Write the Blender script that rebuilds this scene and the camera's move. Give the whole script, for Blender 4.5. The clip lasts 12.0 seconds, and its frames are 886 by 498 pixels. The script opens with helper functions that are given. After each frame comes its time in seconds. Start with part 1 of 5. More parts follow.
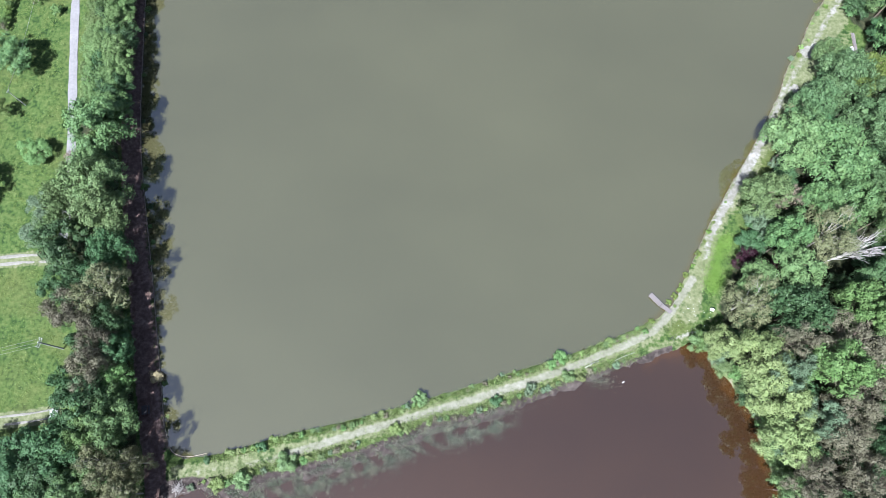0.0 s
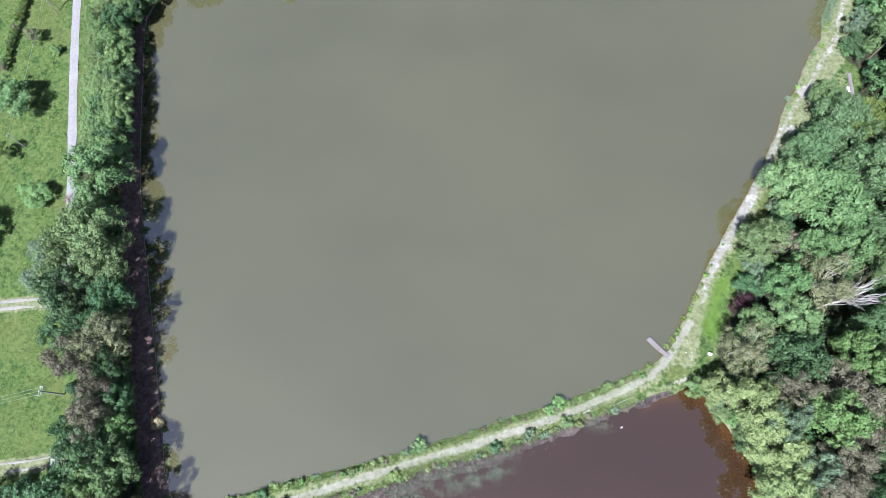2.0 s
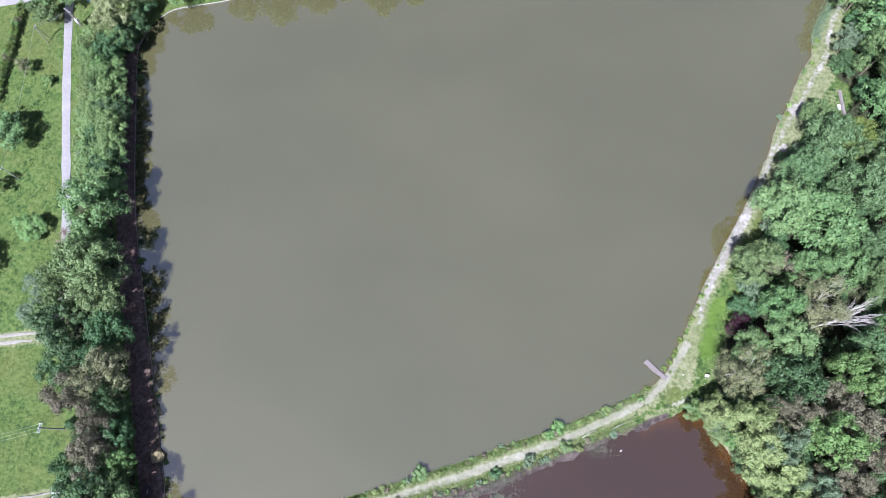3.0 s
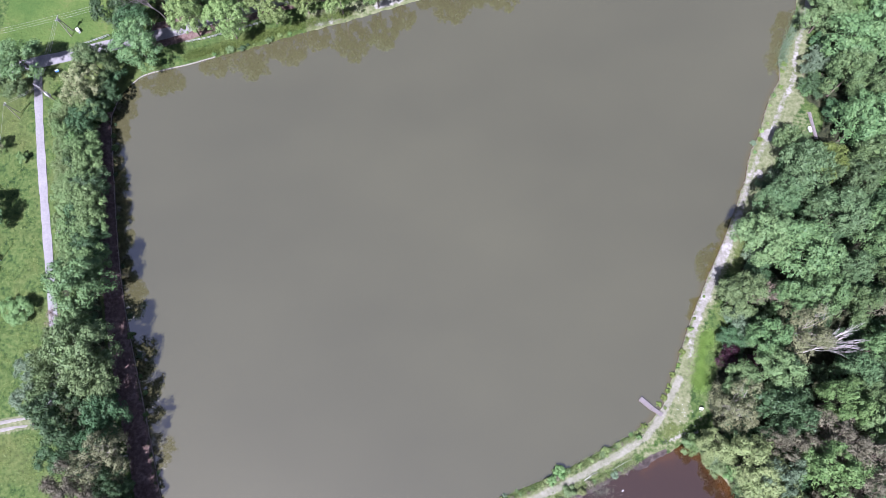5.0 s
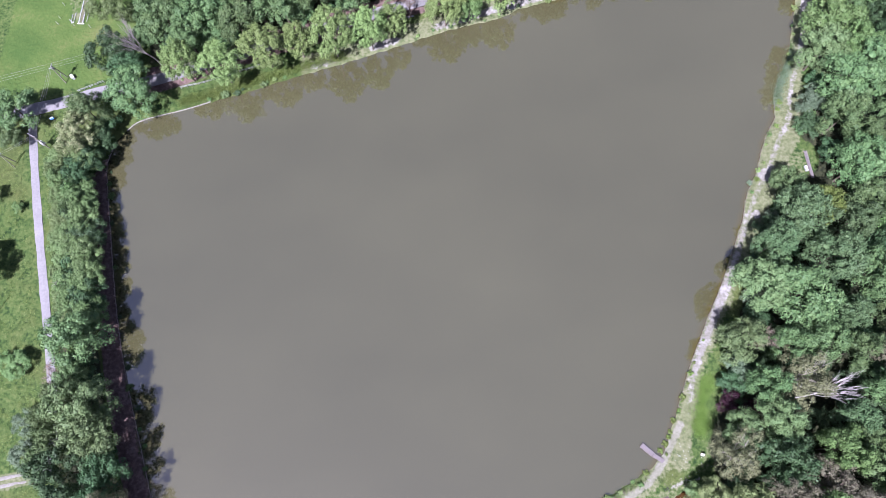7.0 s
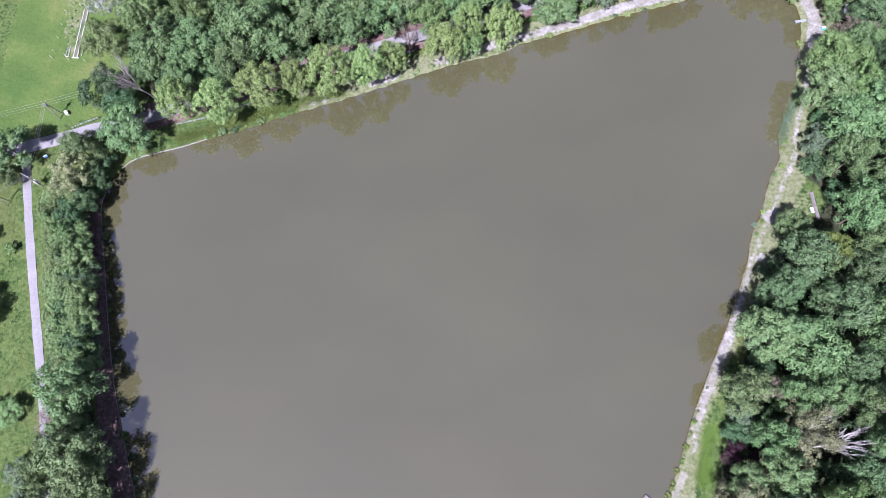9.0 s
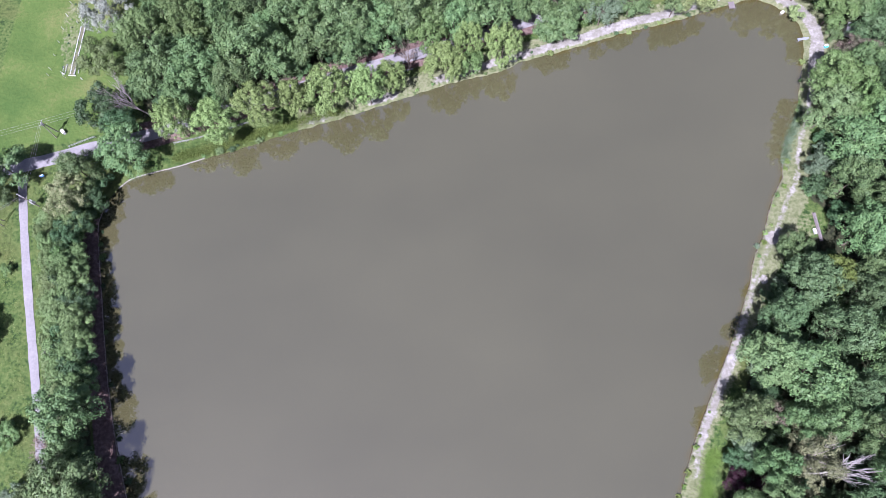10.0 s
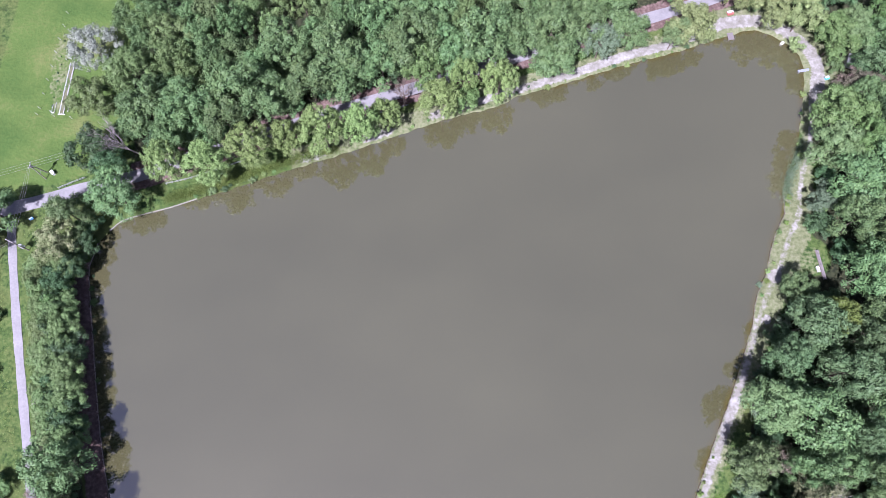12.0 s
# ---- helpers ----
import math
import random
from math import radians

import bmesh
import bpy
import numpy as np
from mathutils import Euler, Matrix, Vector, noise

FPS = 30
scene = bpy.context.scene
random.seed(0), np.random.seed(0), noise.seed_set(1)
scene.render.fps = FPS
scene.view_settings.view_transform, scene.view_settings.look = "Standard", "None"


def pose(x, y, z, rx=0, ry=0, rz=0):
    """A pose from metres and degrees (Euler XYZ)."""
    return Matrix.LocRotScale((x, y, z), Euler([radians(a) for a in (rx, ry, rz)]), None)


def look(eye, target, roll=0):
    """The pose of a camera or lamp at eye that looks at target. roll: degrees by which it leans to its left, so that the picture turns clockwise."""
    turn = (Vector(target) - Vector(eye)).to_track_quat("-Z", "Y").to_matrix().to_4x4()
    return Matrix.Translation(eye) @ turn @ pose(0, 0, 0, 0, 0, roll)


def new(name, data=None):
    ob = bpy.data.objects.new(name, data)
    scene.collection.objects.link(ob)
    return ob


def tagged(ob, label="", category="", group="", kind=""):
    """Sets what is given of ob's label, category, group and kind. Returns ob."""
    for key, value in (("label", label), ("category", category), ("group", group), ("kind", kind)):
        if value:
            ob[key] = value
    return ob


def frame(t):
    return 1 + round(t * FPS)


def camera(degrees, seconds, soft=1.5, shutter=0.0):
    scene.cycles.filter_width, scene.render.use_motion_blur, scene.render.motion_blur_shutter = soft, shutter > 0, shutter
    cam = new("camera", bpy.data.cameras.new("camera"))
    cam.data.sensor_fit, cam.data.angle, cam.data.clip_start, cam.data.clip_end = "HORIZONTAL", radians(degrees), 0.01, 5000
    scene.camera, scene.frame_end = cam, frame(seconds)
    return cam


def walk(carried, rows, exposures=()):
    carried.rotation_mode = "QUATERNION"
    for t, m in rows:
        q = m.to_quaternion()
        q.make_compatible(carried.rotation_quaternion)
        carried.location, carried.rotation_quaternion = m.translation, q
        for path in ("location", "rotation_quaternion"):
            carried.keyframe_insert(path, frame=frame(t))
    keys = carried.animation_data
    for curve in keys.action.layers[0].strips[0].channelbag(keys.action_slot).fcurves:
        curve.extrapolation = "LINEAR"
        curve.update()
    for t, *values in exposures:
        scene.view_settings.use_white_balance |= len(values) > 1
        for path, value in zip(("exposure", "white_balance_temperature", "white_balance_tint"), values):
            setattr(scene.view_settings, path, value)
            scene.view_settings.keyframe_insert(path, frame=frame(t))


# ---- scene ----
cam = camera(67.9, 12.0, 0.85)
PATH = [
    (0, (0.288, 0.486, 143.333), (0.236, 1.067, 141.419), -4.8),
    (0.5, (0.258, 2.477, 144.213), (0.206, 3.057, 142.299), -4.8),
    (1, (0.323, 4.879, 145.044), (0.271, 5.458, 143.13), -4.8),
    (1.5, (0.284, 7.142, 145.935), (0.234, 7.721, 144.021), -4.7),
    (2, (0.436, 9.89, 146.877), (0.386, 10.47, 144.963), -4.8),
    (2.5, (0.448, 12.662, 147.79), (0.401, 13.241, 145.876), -4.8),
    (3, (0.261, 15.8, 149.127), (0.225, 16.376, 147.212), -4.6),
    (5, (0.544, 27.772, 153.718), (0.551, 28.338, 151.8), -4.8),
    (5.5, (0.532, 30.436, 154.761), (0.545, 31.002, 152.843), -4.7),
    (6, (0.983, 32.864, 155.448), (0.998, 33.435, 153.531), -4.9),
    (6.5, (1.115, 35.008, 155.898), (1.13, 35.583, 153.982), -4.8),
    (7, (1.508, 37.728, 156.392), (1.523, 38.303, 154.476), -4.9),
    (9, (2.821, 48.958, 156.988), (2.835, 49.528, 155.071), -4.9),
    (9.5, (3.156, 51.677, 156.978), (3.17, 52.248, 155.061), -4.9),
    (10, (3.401, 54.38, 157.119), (3.416, 54.95, 155.202), -4.8),
    (10.5, (3.994, 56.935, 157.139), (4.006, 57.506, 155.223), -5.1),
    (11, (4.095, 59.515, 157.141), (4.11, 60.087, 155.224), -4.8),
    (11.5, (4.532, 62.004, 157.243), (4.548, 62.576, 155.327), -4.9),
    (12, (4.769, 64.712, 157.306), (4.79, 65.283, 155.389), -4.8),
]
EXPOSURES = [(0, 1.63, 5650, 12), (3, 1.59, 5620, 21), (6, 1.51, 5600, 33), (12, 1.48, 5600, 34)]
walk(cam, [(t, look(eye, target, roll)) for t, eye, target, roll in PATH], EXPOSURES)

# ---- light ----
SUN_ELEVATION, SHADOW_TURN = 55.5, 55.0  # shadows fall that many degrees from +x towards +y
sun_data = bpy.data.lights.new("sun", "SUN")
sun_data.energy, sun_data.angle, sun_data.color = 5.7, radians(0.6), (1.0, 0.96, 0.91)
sun = new("sun", sun_data)
to_sun = Vector((-math.cos(radians(SHADOW_TURN)), -math.sin(radians(SHADOW_TURN)), math.tan(radians(SUN_ELEVATION)))).normalized()
sun.matrix_world = look(to_sun * 300, (0, 0, 0))
world = bpy.data.worlds.new("sky")
world.use_nodes = True
scene.world = world
sky = world.node_tree.nodes.new("ShaderNodeTexSky")
sky.sky_type, sky.sun_disc = "NISHITA", False
sky.sun_elevation = radians(SUN_ELEVATION)
sky.sun_rotation = math.atan2(to_sun.x, to_sun.y)
sky.air_density, sky.dust_density = 1.0, 2.5
haze = world.node_tree.nodes.new("ShaderNodeMix")  # thin bright cloud all over the sky
haze.data_type = "RGBA"
haze.inputs[0].default_value = 0.22
haze.inputs[7].default_value = (6.7, 7.6, 9.8, 1)
world.node_tree.links.new(sky.outputs[0], haze.inputs[6])
world.node_tree.links.new(haze.outputs[2], world.node_tree.nodes["Background"].inputs[0])
world.node_tree.nodes["Background"].inputs[1].default_value = 0.036


# ---- materials ----
class Nodes:
    """A small builder of node trees."""

    def __init__(self, name):
        self.mat = bpy.data.materials.new(name)
        self.mat.use_nodes = True
        self.tree = self.mat.node_tree
        self.bsdf = self.tree.nodes["Principled BSDF"]
        self.out = self.tree.nodes["Material Output"]

    def add(self, kind, **values):
        node = self.tree.nodes.new(kind)
        for key, value in values.items():
            setattr(node, key, value)
        return node

    def link(self, a, b):
        self.tree.links.new(a, b)

    def coords(self):
        return self.add("ShaderNodeTexCoord").outputs["Object"]

    def noise(self, scale, detail=4.0, rough=0.6, vector=None, stretch=None):
        node = self.add("ShaderNodeTexNoise")
        node.inputs["Scale"].default_value = scale
        node.inputs["Detail"].default_value = detail
        node.inputs["Roughness"].default_value = rough
        vector = vector or self.coords()
        if stretch:
            mapping = self.add("ShaderNodeMapping")
            mapping.inputs["Scale"].default_value = stretch
            self.link(vector, mapping.inputs[0])
            vector = mapping.outputs[0]
        self.link(vector, node.inputs["Vector"])
        return node.outputs["Fac"]

    def ramp(self, value, stops):
        node = self.add("ShaderNodeValToRGB")
        ramp = node.color_ramp
        while len(ramp.elements) < len(stops):
            ramp.elements.new(0.5)
        for element, (place, colour) in zip(ramp.elements, stops):
            element.position = place
            element.color = (*colour, 1) if len(colour) == 3 else colour
        self.link(value, node.inputs[0])
        return node.outputs[0]

    def step(self, value, low, high):
        node = self.add("ShaderNodeMapRange")
        node.interpolation_type = "SMOOTHSTEP"
        node.inputs["From Min"].default_value, node.inputs["From Max"].default_value = low, high
        self.link(value, node.inputs[0])
        return node.outputs[0]

    def sums(self, a, b, how="ADD"):
        node = self.add("ShaderNodeMath", operation=how)
        for n, v in enumerate((a, b)):
            if isinstance(v, (int, float)):
                node.inputs[n].default_value = v
            else:
                self.link(v, node.inputs[n])
        return node.outputs[0]

    def mix(self, fac, a, b, blend="MIX"):
        node = self.add("ShaderNodeMix", data_type="RGBA", blend_type=blend)
        for socket, v in ((node.inputs[0], fac), (node.inputs[6], a), (node.inputs[7], b)):
            if isinstance(v, (int, float)):
                socket.default_value = v
            elif isinstance(v, tuple):
                socket.default_value = (*v, 1)
            else:
                self.link(v, socket)
        return node.outputs[2]

    def attribute(self, name):
        return self.add("ShaderNodeAttribute", attribute_name=name).outputs["Fac"]

    def bump(self, height, strength, distance):
        node = self.add("ShaderNodeBump")
        node.inputs["Strength"].default_value, node.inputs["Distance"].default_value = strength, distance
        self.link(height, node.inputs["Height"])
        self.link(node.outputs[0], self.bsdf.inputs["Normal"])

    def done(self, colour, rough=0.8, **inputs):
        if isinstance(colour, tuple):
            self.bsdf.inputs["Base Color"].default_value = (*colour, 1)
        else:
            self.link(colour, self.bsdf.inputs["Base Color"])
        self.bsdf.inputs["Roughness"].default_value = rough
        for key, value in inputs.items():
            self.bsdf.inputs[key.replace("_", " ")].default_value = value
        return self.mat


def plain(name, low, high, scale=3.0, rough=0.75, bump=0.0, **inputs):
    n = Nodes(name)
    value = n.noise(scale, 6.0)
    if bump:
        n.bump(value, 0.6, bump)
    wide = n.noise(scale * 0.13, 3.0)
    both = n.sums(n.sums(value, wide), 0.5, "MULTIPLY")
    return n.done(n.ramp(both, [(0.32, low), (0.68, high)]), rough, **inputs)


def between(a, b):
    return tuple((p + q) / 2 for p, q in zip(a, b))


def leaf_material(name, dark, light, old, clear=0.08):
    """Leaves that differ one by one, tree by tree and over the crown; a little light passes through them."""
    n = Nodes(name)
    leaf = n.add("ShaderNodeNewGeometry").outputs["Random Per Island"]
    tree = n.sums(n.sums(n.add("ShaderNodeObjectInfo").outputs["Random"], n.attribute("tone")), 1.0, "MODULO")
    colour = n.ramp(leaf, [(0.0, between(dark, light)), (0.7, light), (1.0, between(light, old))])
    grain = n.noise(5.5, 3.0, 0.65)
    colour = n.mix(n.step(grain, 0.3, 0.55), n.mix(0.36, colour, dark), colour)
    patch = n.noise(0.55, 2.0)
    colour = n.mix(n.step(patch, 0.42, 0.66), colour, n.mix(0.5, colour, old))
    value = n.add("ShaderNodeHueSaturation")
    n.link(n.sums(n.sums(tree, 0.42, "MULTIPLY"), 0.82), value.inputs["Value"])
    n.link(n.sums(n.sums(tree, 0.03, "MULTIPLY"), 0.49), value.inputs["Hue"])
    n.link(colour, value.inputs["Color"])
    n.done(value.outputs[0], 0.55, Specular_IOR_Level=0.22)
    thin = n.add("ShaderNodeBsdfTranslucent")
    n.link(value.outputs[0], thin.inputs[0])
    mixed = n.add("ShaderNodeMixShader")
    mixed.inputs[0].default_value = clear
    n.link(n.bsdf.outputs[0], mixed.inputs[1])
    n.link(thin.outputs[0], mixed.inputs[2])
    n.link(mixed.outputs[0], n.out.inputs[0])
    return n.mat


def ground_material():
    """Meadow grass with bare earth, pale trodden path, near-black woodland floor and mown field where the plan says so.
    """
    n = Nodes("ground")
    fine, mid, wide = n.noise(1.32, 3.96, 0.495), n.noise(0.4, 5.0), n.noise(0.05, 3.0)
    grass = n.ramp(n.sums(n.sums(fine, 0.65, "MULTIPLY"), n.sums(mid, 0.35, "MULTIPLY")), [(0.36, (0.012, 0.03, 0.007)), (0.48, (0.036, 0.065, 0.015)), (0.62, (0.064, 0.09, 0.026))])
    grass = n.mix(n.step(wide, 0.45, 0.68), grass, n.mix(0.5, grass, (0.066, 0.0726, 0.0231)))
    mown = n.ramp(n.sums(n.sums(n.noise(0.0792, 3.3, 0.429), 0.7, "MULTIPLY"), n.sums(fine, 0.3, "MULTIPLY")), [(0.33, (0.031, 0.064, 0.013)), (0.52, (0.05, 0.084, 0.0185)), (0.68, (0.084, 0.1, 0.032))])
    dry = n.ramp(n.sums(n.sums(fine, 0.7, "MULTIPLY"), n.sums(mid, 0.3, "MULTIPLY")), [(0.34, (0.062, 0.078, 0.032)), (0.5, (0.098, 0.112, 0.056)), (0.64, (0.13, 0.136, 0.08))])
    earth = n.ramp(n.sums(n.sums(fine, 0.6, "MULTIPLY"), n.sums(mid, 0.4, "MULTIPLY")), [(0.34, (0.05, 0.032, 0.028)), (0.5, (0.088, 0.06, 0.053)), (0.66, (0.15, 0.112, 0.1))])
    pale = n.ramp(n.sums(n.sums(fine, 0.35, "MULTIPLY"), n.sums(mid, 0.65, "MULTIPLY")), [(0.3, (0.095, 0.092, 0.07)), (0.5, (0.155, 0.152, 0.134)), (0.68, (0.255, 0.255, 0.245))])
    straw = n.ramp(n.sums(n.sums(fine, 0.5, "MULTIPLY"), n.sums(mid, 0.5, "MULTIPLY")), [(0.3, (0.098, 0.104, 0.066)), (0.5, (0.138, 0.14, 0.106)), (0.68, (0.182, 0.182, 0.152))])
    wood_floor = n.ramp(fine, [(0.3, (0.008, 0.011, 0.005)), (0.55, (0.022, 0.027, 0.012)), (0.75, (0.05, 0.048, 0.024))])
    mud = n.ramp(n.sums(n.sums(fine, 0.6, "MULTIPLY"), n.sums(mid, 0.4, "MULTIPLY")), [(0.34, (0.016, 0.013, 0.012)), (0.5, (0.035, 0.028, 0.026)), (0.66, (0.075, 0.063, 0.057))])
    ragged = n.sums(n.sums(n.sums(fine, mid), 0.5, "MULTIPLY"), 0.5, "SUBTRACT")

    def where(name, spread=1.3):
        return n.step(n.sums(n.attribute(name), n.sums(ragged, spread, "MULTIPLY")), 0.35, 0.65)

    colour = n.mix(where("mown", 0.6), grass, mown)
    colour = n.mix(where("wood_floor"), colour, wood_floor)
    colour = n.mix(where("dry"), colour, dry)
    colour = n.mix(where("earth"), colour, earth)
    colour = n.mix(where("mud"), colour, mud)
    colour = n.mix(where("straw", 0.9), colour, straw)
    colour = n.mix(where("pale", 1.3), colour, pale)
    n.bump(n.sums(fine, n.sums(mid, 0.4, "MULTIPLY")), 0.8, 0.22)
    return n.done(colour, 0.95, Specular_IOR_Level=0.2)


def water_material(name, deep, silt, shallow, rough, gloss=1.86):
    n = Nodes(name)
    wide = n.noise(0.012, 4.0, 0.55, stretch=(1.0, 1.6, 1.0))
    colour = n.ramp(wide, [(0.35, deep), (0.65, silt)])
    edge = n.sums(n.attribute("shallow"), n.sums(n.noise(0.35, 5.0), 0.5, "SUBTRACT"))
    colour = n.mix(n.step(edge, 0.45, 0.95), colour, shallow)
    ripple = n.noise(1.6, 3.0, 0.5)
    n.bump(ripple, 0.06, 0.05)
    return n.done(colour, rough, IOR=gloss, Specular_IOR_Level=1.0)


GROUND = ground_material()
WATER_BIG = water_material("silty_water", (0.0458, 0.0447, 0.021), (0.0555, 0.0542, 0.0262), (0.052, 0.045, 0.015), 0.05)
WATER_BROWN = water_material("peaty_water", (0.0205, 0.0108, 0.0054), (0.0275, 0.0142, 0.0064), (0.038, 0.0175, 0.005), 0.05, 1.66)
ASPHALT = plain("pale_asphalt", (0.112, 0.11, 0.114), (0.185, 0.182, 0.188), 1.8, 0.9, 0.01)
GRAVEL = plain("pale_gravel", (0.1, 0.098, 0.082), (0.19, 0.184, 0.165), 2.5, 0.95, 0.03)
BARK = plain("grey_brown_bark", (0.045, 0.0338, 0.0263), (0.143, 0.112, 0.0863), 6.0, 0.9, 0.03)
PALE_BARK = plain("bleached_bark", (0.22, 0.212, 0.2), (0.4, 0.388, 0.372), 5.0, 0.8, 0.02)
GREY_BARK = plain("pale_grey_bark", (0.15, 0.14, 0.12), (0.28, 0.265, 0.24), 5.0, 0.85, 0.02)
TIMBER = plain("weathered_timber", (0.12, 0.0975, 0.0825), (0.27, 0.232, 0.203), 5.0, 0.85, 0.01)
WHITE = plain("white_paint", (0.495, 0.503, 0.51), (0.615, 0.622, 0.63), 2.0, 0.6)

LEAVES = {
    "oak": leaf_material("oak_leaves", (0.036, 0.070, 0.030), (0.074, 0.128, 0.047), (0.107, 0.160, 0.057)),
    "dark": leaf_material("dark_leaves", (0.020, 0.043, 0.020), (0.039, 0.078, 0.031), (0.061, 0.106, 0.042)),
    "alder": leaf_material("alder_leaves", (0.053, 0.090, 0.036), (0.095, 0.147, 0.057), (0.124, 0.173, 0.067)),
    "bright": leaf_material("fresh_leaves", (0.046, 0.088, 0.028), (0.084, 0.143, 0.044), (0.113, 0.166, 0.058)),
    "yellow": leaf_material("yellowish_leaves", (0.058, 0.090, 0.021), (0.093, 0.139, 0.031), (0.120, 0.162, 0.043)),
    "lime": leaf_material("lime_green_leaves", (0.075, 0.108, 0.039), (0.135, 0.174, 0.065), (0.174, 0.207, 0.085)),
    "teal": leaf_material("bluish_leaves", (0.035, 0.069, 0.031), (0.069, 0.120, 0.049), (0.097, 0.147, 0.062)),
    "olive": leaf_material("olive_leaves", (0.074, 0.113, 0.036), (0.128, 0.186, 0.057), (0.160, 0.217, 0.075)),
    "soft": leaf_material("willow_leaves", (0.053, 0.087, 0.030), (0.091, 0.138, 0.047), (0.117, 0.161, 0.061)),
    "sallow": leaf_material("grey_green_leaves", (0.046, 0.076, 0.042), (0.086, 0.125, 0.072), (0.113, 0.148, 0.092)),
    "silver": leaf_material("silver_leaves", (0.109, 0.130, 0.103), (0.174, 0.202, 0.160), (0.239, 0.264, 0.219), 0.15),
    "birch": leaf_material("birch_leaves", (0.064, 0.071, 0.032), (0.110, 0.122, 0.059), (0.148, 0.150, 0.082)),
    "brown": leaf_material("brownish_leaves", (0.058, 0.058, 0.034), (0.099, 0.094, 0.062), (0.124, 0.116, 0.083)),
    "dead": leaf_material("withered_leaves", (0.09, 0.068, 0.055), (0.17, 0.135, 0.11), (0.25, 0.2, 0.16), 0.1),
    "cream": leaf_material("blossoming_leaves", (0.084, 0.124, 0.048), (0.152, 0.202, 0.080), (0.289, 0.304, 0.176)),
    "dry": leaf_material("straw_coloured_leaves", (0.150, 0.125, 0.070), (0.240, 0.205, 0.120), (0.310, 0.270, 0.170)),
    "conifer": leaf_material("needle_sprays", (0.028, 0.064, 0.022), (0.065, 0.115, 0.040), (0.122, 0.166, 0.068)),
    "purple": leaf_material("purple_leaves", (0.012, 0.005, 0.008), (0.03, 0.01, 0.017), (0.05, 0.015, 0.024), 0.15),
    "reed": leaf_material("reed_leaves", (0.057, 0.081, 0.056), (0.126, 0.157, 0.112), (0.252, 0.256, 0.184), 0.15),
    "meadow": leaf_material("meadow_blades", (0.060, 0.095, 0.019), (0.083, 0.122, 0.027), (0.114, 0.143, 0.035)),
    "fresh": leaf_material("fresh_grass_blades", (0.080, 0.150, 0.026), (0.115, 0.200, 0.036), (0.145, 0.225, 0.050)),
}


# ---- building helpers ----
def mesh_of(name, verts, faces, mat, smooth=False):
    me = bpy.data.meshes.new(name)
    me.from_pydata([tuple(v) for v in verts], [], [tuple(f) for f in faces])
    me.materials.append(mat)
    if smooth:
        me.polygons.foreach_set("use_smooth", [True] * len(me.polygons))
    me.update()
    return me


def pieces(name, corners, mat):
    """One mesh of loose flat pieces, from an array of (pieces, corners, 3)."""
    n, k = corners.shape[:2]
    me = bpy.data.meshes.new(name)
    me.vertices.add(k * n)
    me.vertices.foreach_set("co", np.ascontiguousarray(corners, np.float32).ravel())
    me.loops.add(k * n)
    me.loops.foreach_set("vertex_index", np.arange(k * n, dtype=np.int32))
    me.polygons.add(n)
    me.polygons.foreach_set("loop_start", np.arange(0, k * n, k, dtype=np.int32))
    me.materials.append(mat)
    me.update(calc_edges=True)
    return me


def part(name, bm, material, parent, label=""):
    """Links a bmesh, or a mesh, as one part of a thing."""
    if isinstance(bm, bmesh.types.BMesh):
        me = bpy.data.meshes.new(name)
        bm.to_mesh(me)
        bm.free()
        me.materials.append(material)
    else:
        me = bm
    ob = new(name, me)
    ob.parent = parent
    return tagged(ob, label)


def box(bm, size, m=Matrix(), bevel=0.0):
    made = bmesh.ops.create_cube(bm, size=1.0, matrix=m @ Matrix.Diagonal((*size, 1)))
    if bevel:
        edges = list({e for v in made["verts"] for e in v.link_edges})
        bmesh.ops.bevel(bm, geom=edges, offset=bevel, segments=2, affect="EDGES")
    return bm


def tube(bm, points, radii, sides=6):
    """A tapered tube along points."""
    points = [Vector(p) for p in points]
    rings = []
    for n, p in enumerate(points):
        way = (points[min(n + 1, len(points) - 1)] - points[max(n - 1, 0)]).normalized()
        side = way.cross(Vector((0.3, 0.9, 0.2))).normalized()
        up = side.cross(way)
        rings.append([bm.verts.new(p + radii[n] * (math.cos(a) * side + math.sin(a) * up)) for a in (2 * math.pi * k / sides for k in range(sides))])
    for a, b in zip(rings, rings[1:]):
        for k in range(sides):
            bm.faces.new((a[k], a[(k + 1) % sides], b[(k + 1) % sides], b[k]))
    bm.faces.new(rings[-1])
    bm.faces.new(rings[0][::-1])
    return bm


def smooth_line(points, step, closed=False):
    """A Catmull-Rom line through points, at about equal steps."""
    p = np.array(points, float)
    if closed:
        p = np.vstack([p[-1:], p, p[:2]])
    else:
        p = np.vstack([2 * p[0] - p[1], p, 2 * p[-1] - p[-2]])
    out = []
    for a, b, c, d in zip(p, p[1:], p[2:], p[3:]):
        count = max(2, int(np.linalg.norm(c - b) / step))
        t = np.linspace(0, 1, count, endpoint=False)[:, None]
        out.append(0.5 * (2 * b + (c - a) * t + (2 * a - 5 * b + 4 * c - d) * t**2 + (3 * b - a - 3 * c + d) * t**3))
    out = np.vstack(out)
    return out if closed else np.vstack([out, p[-2]])


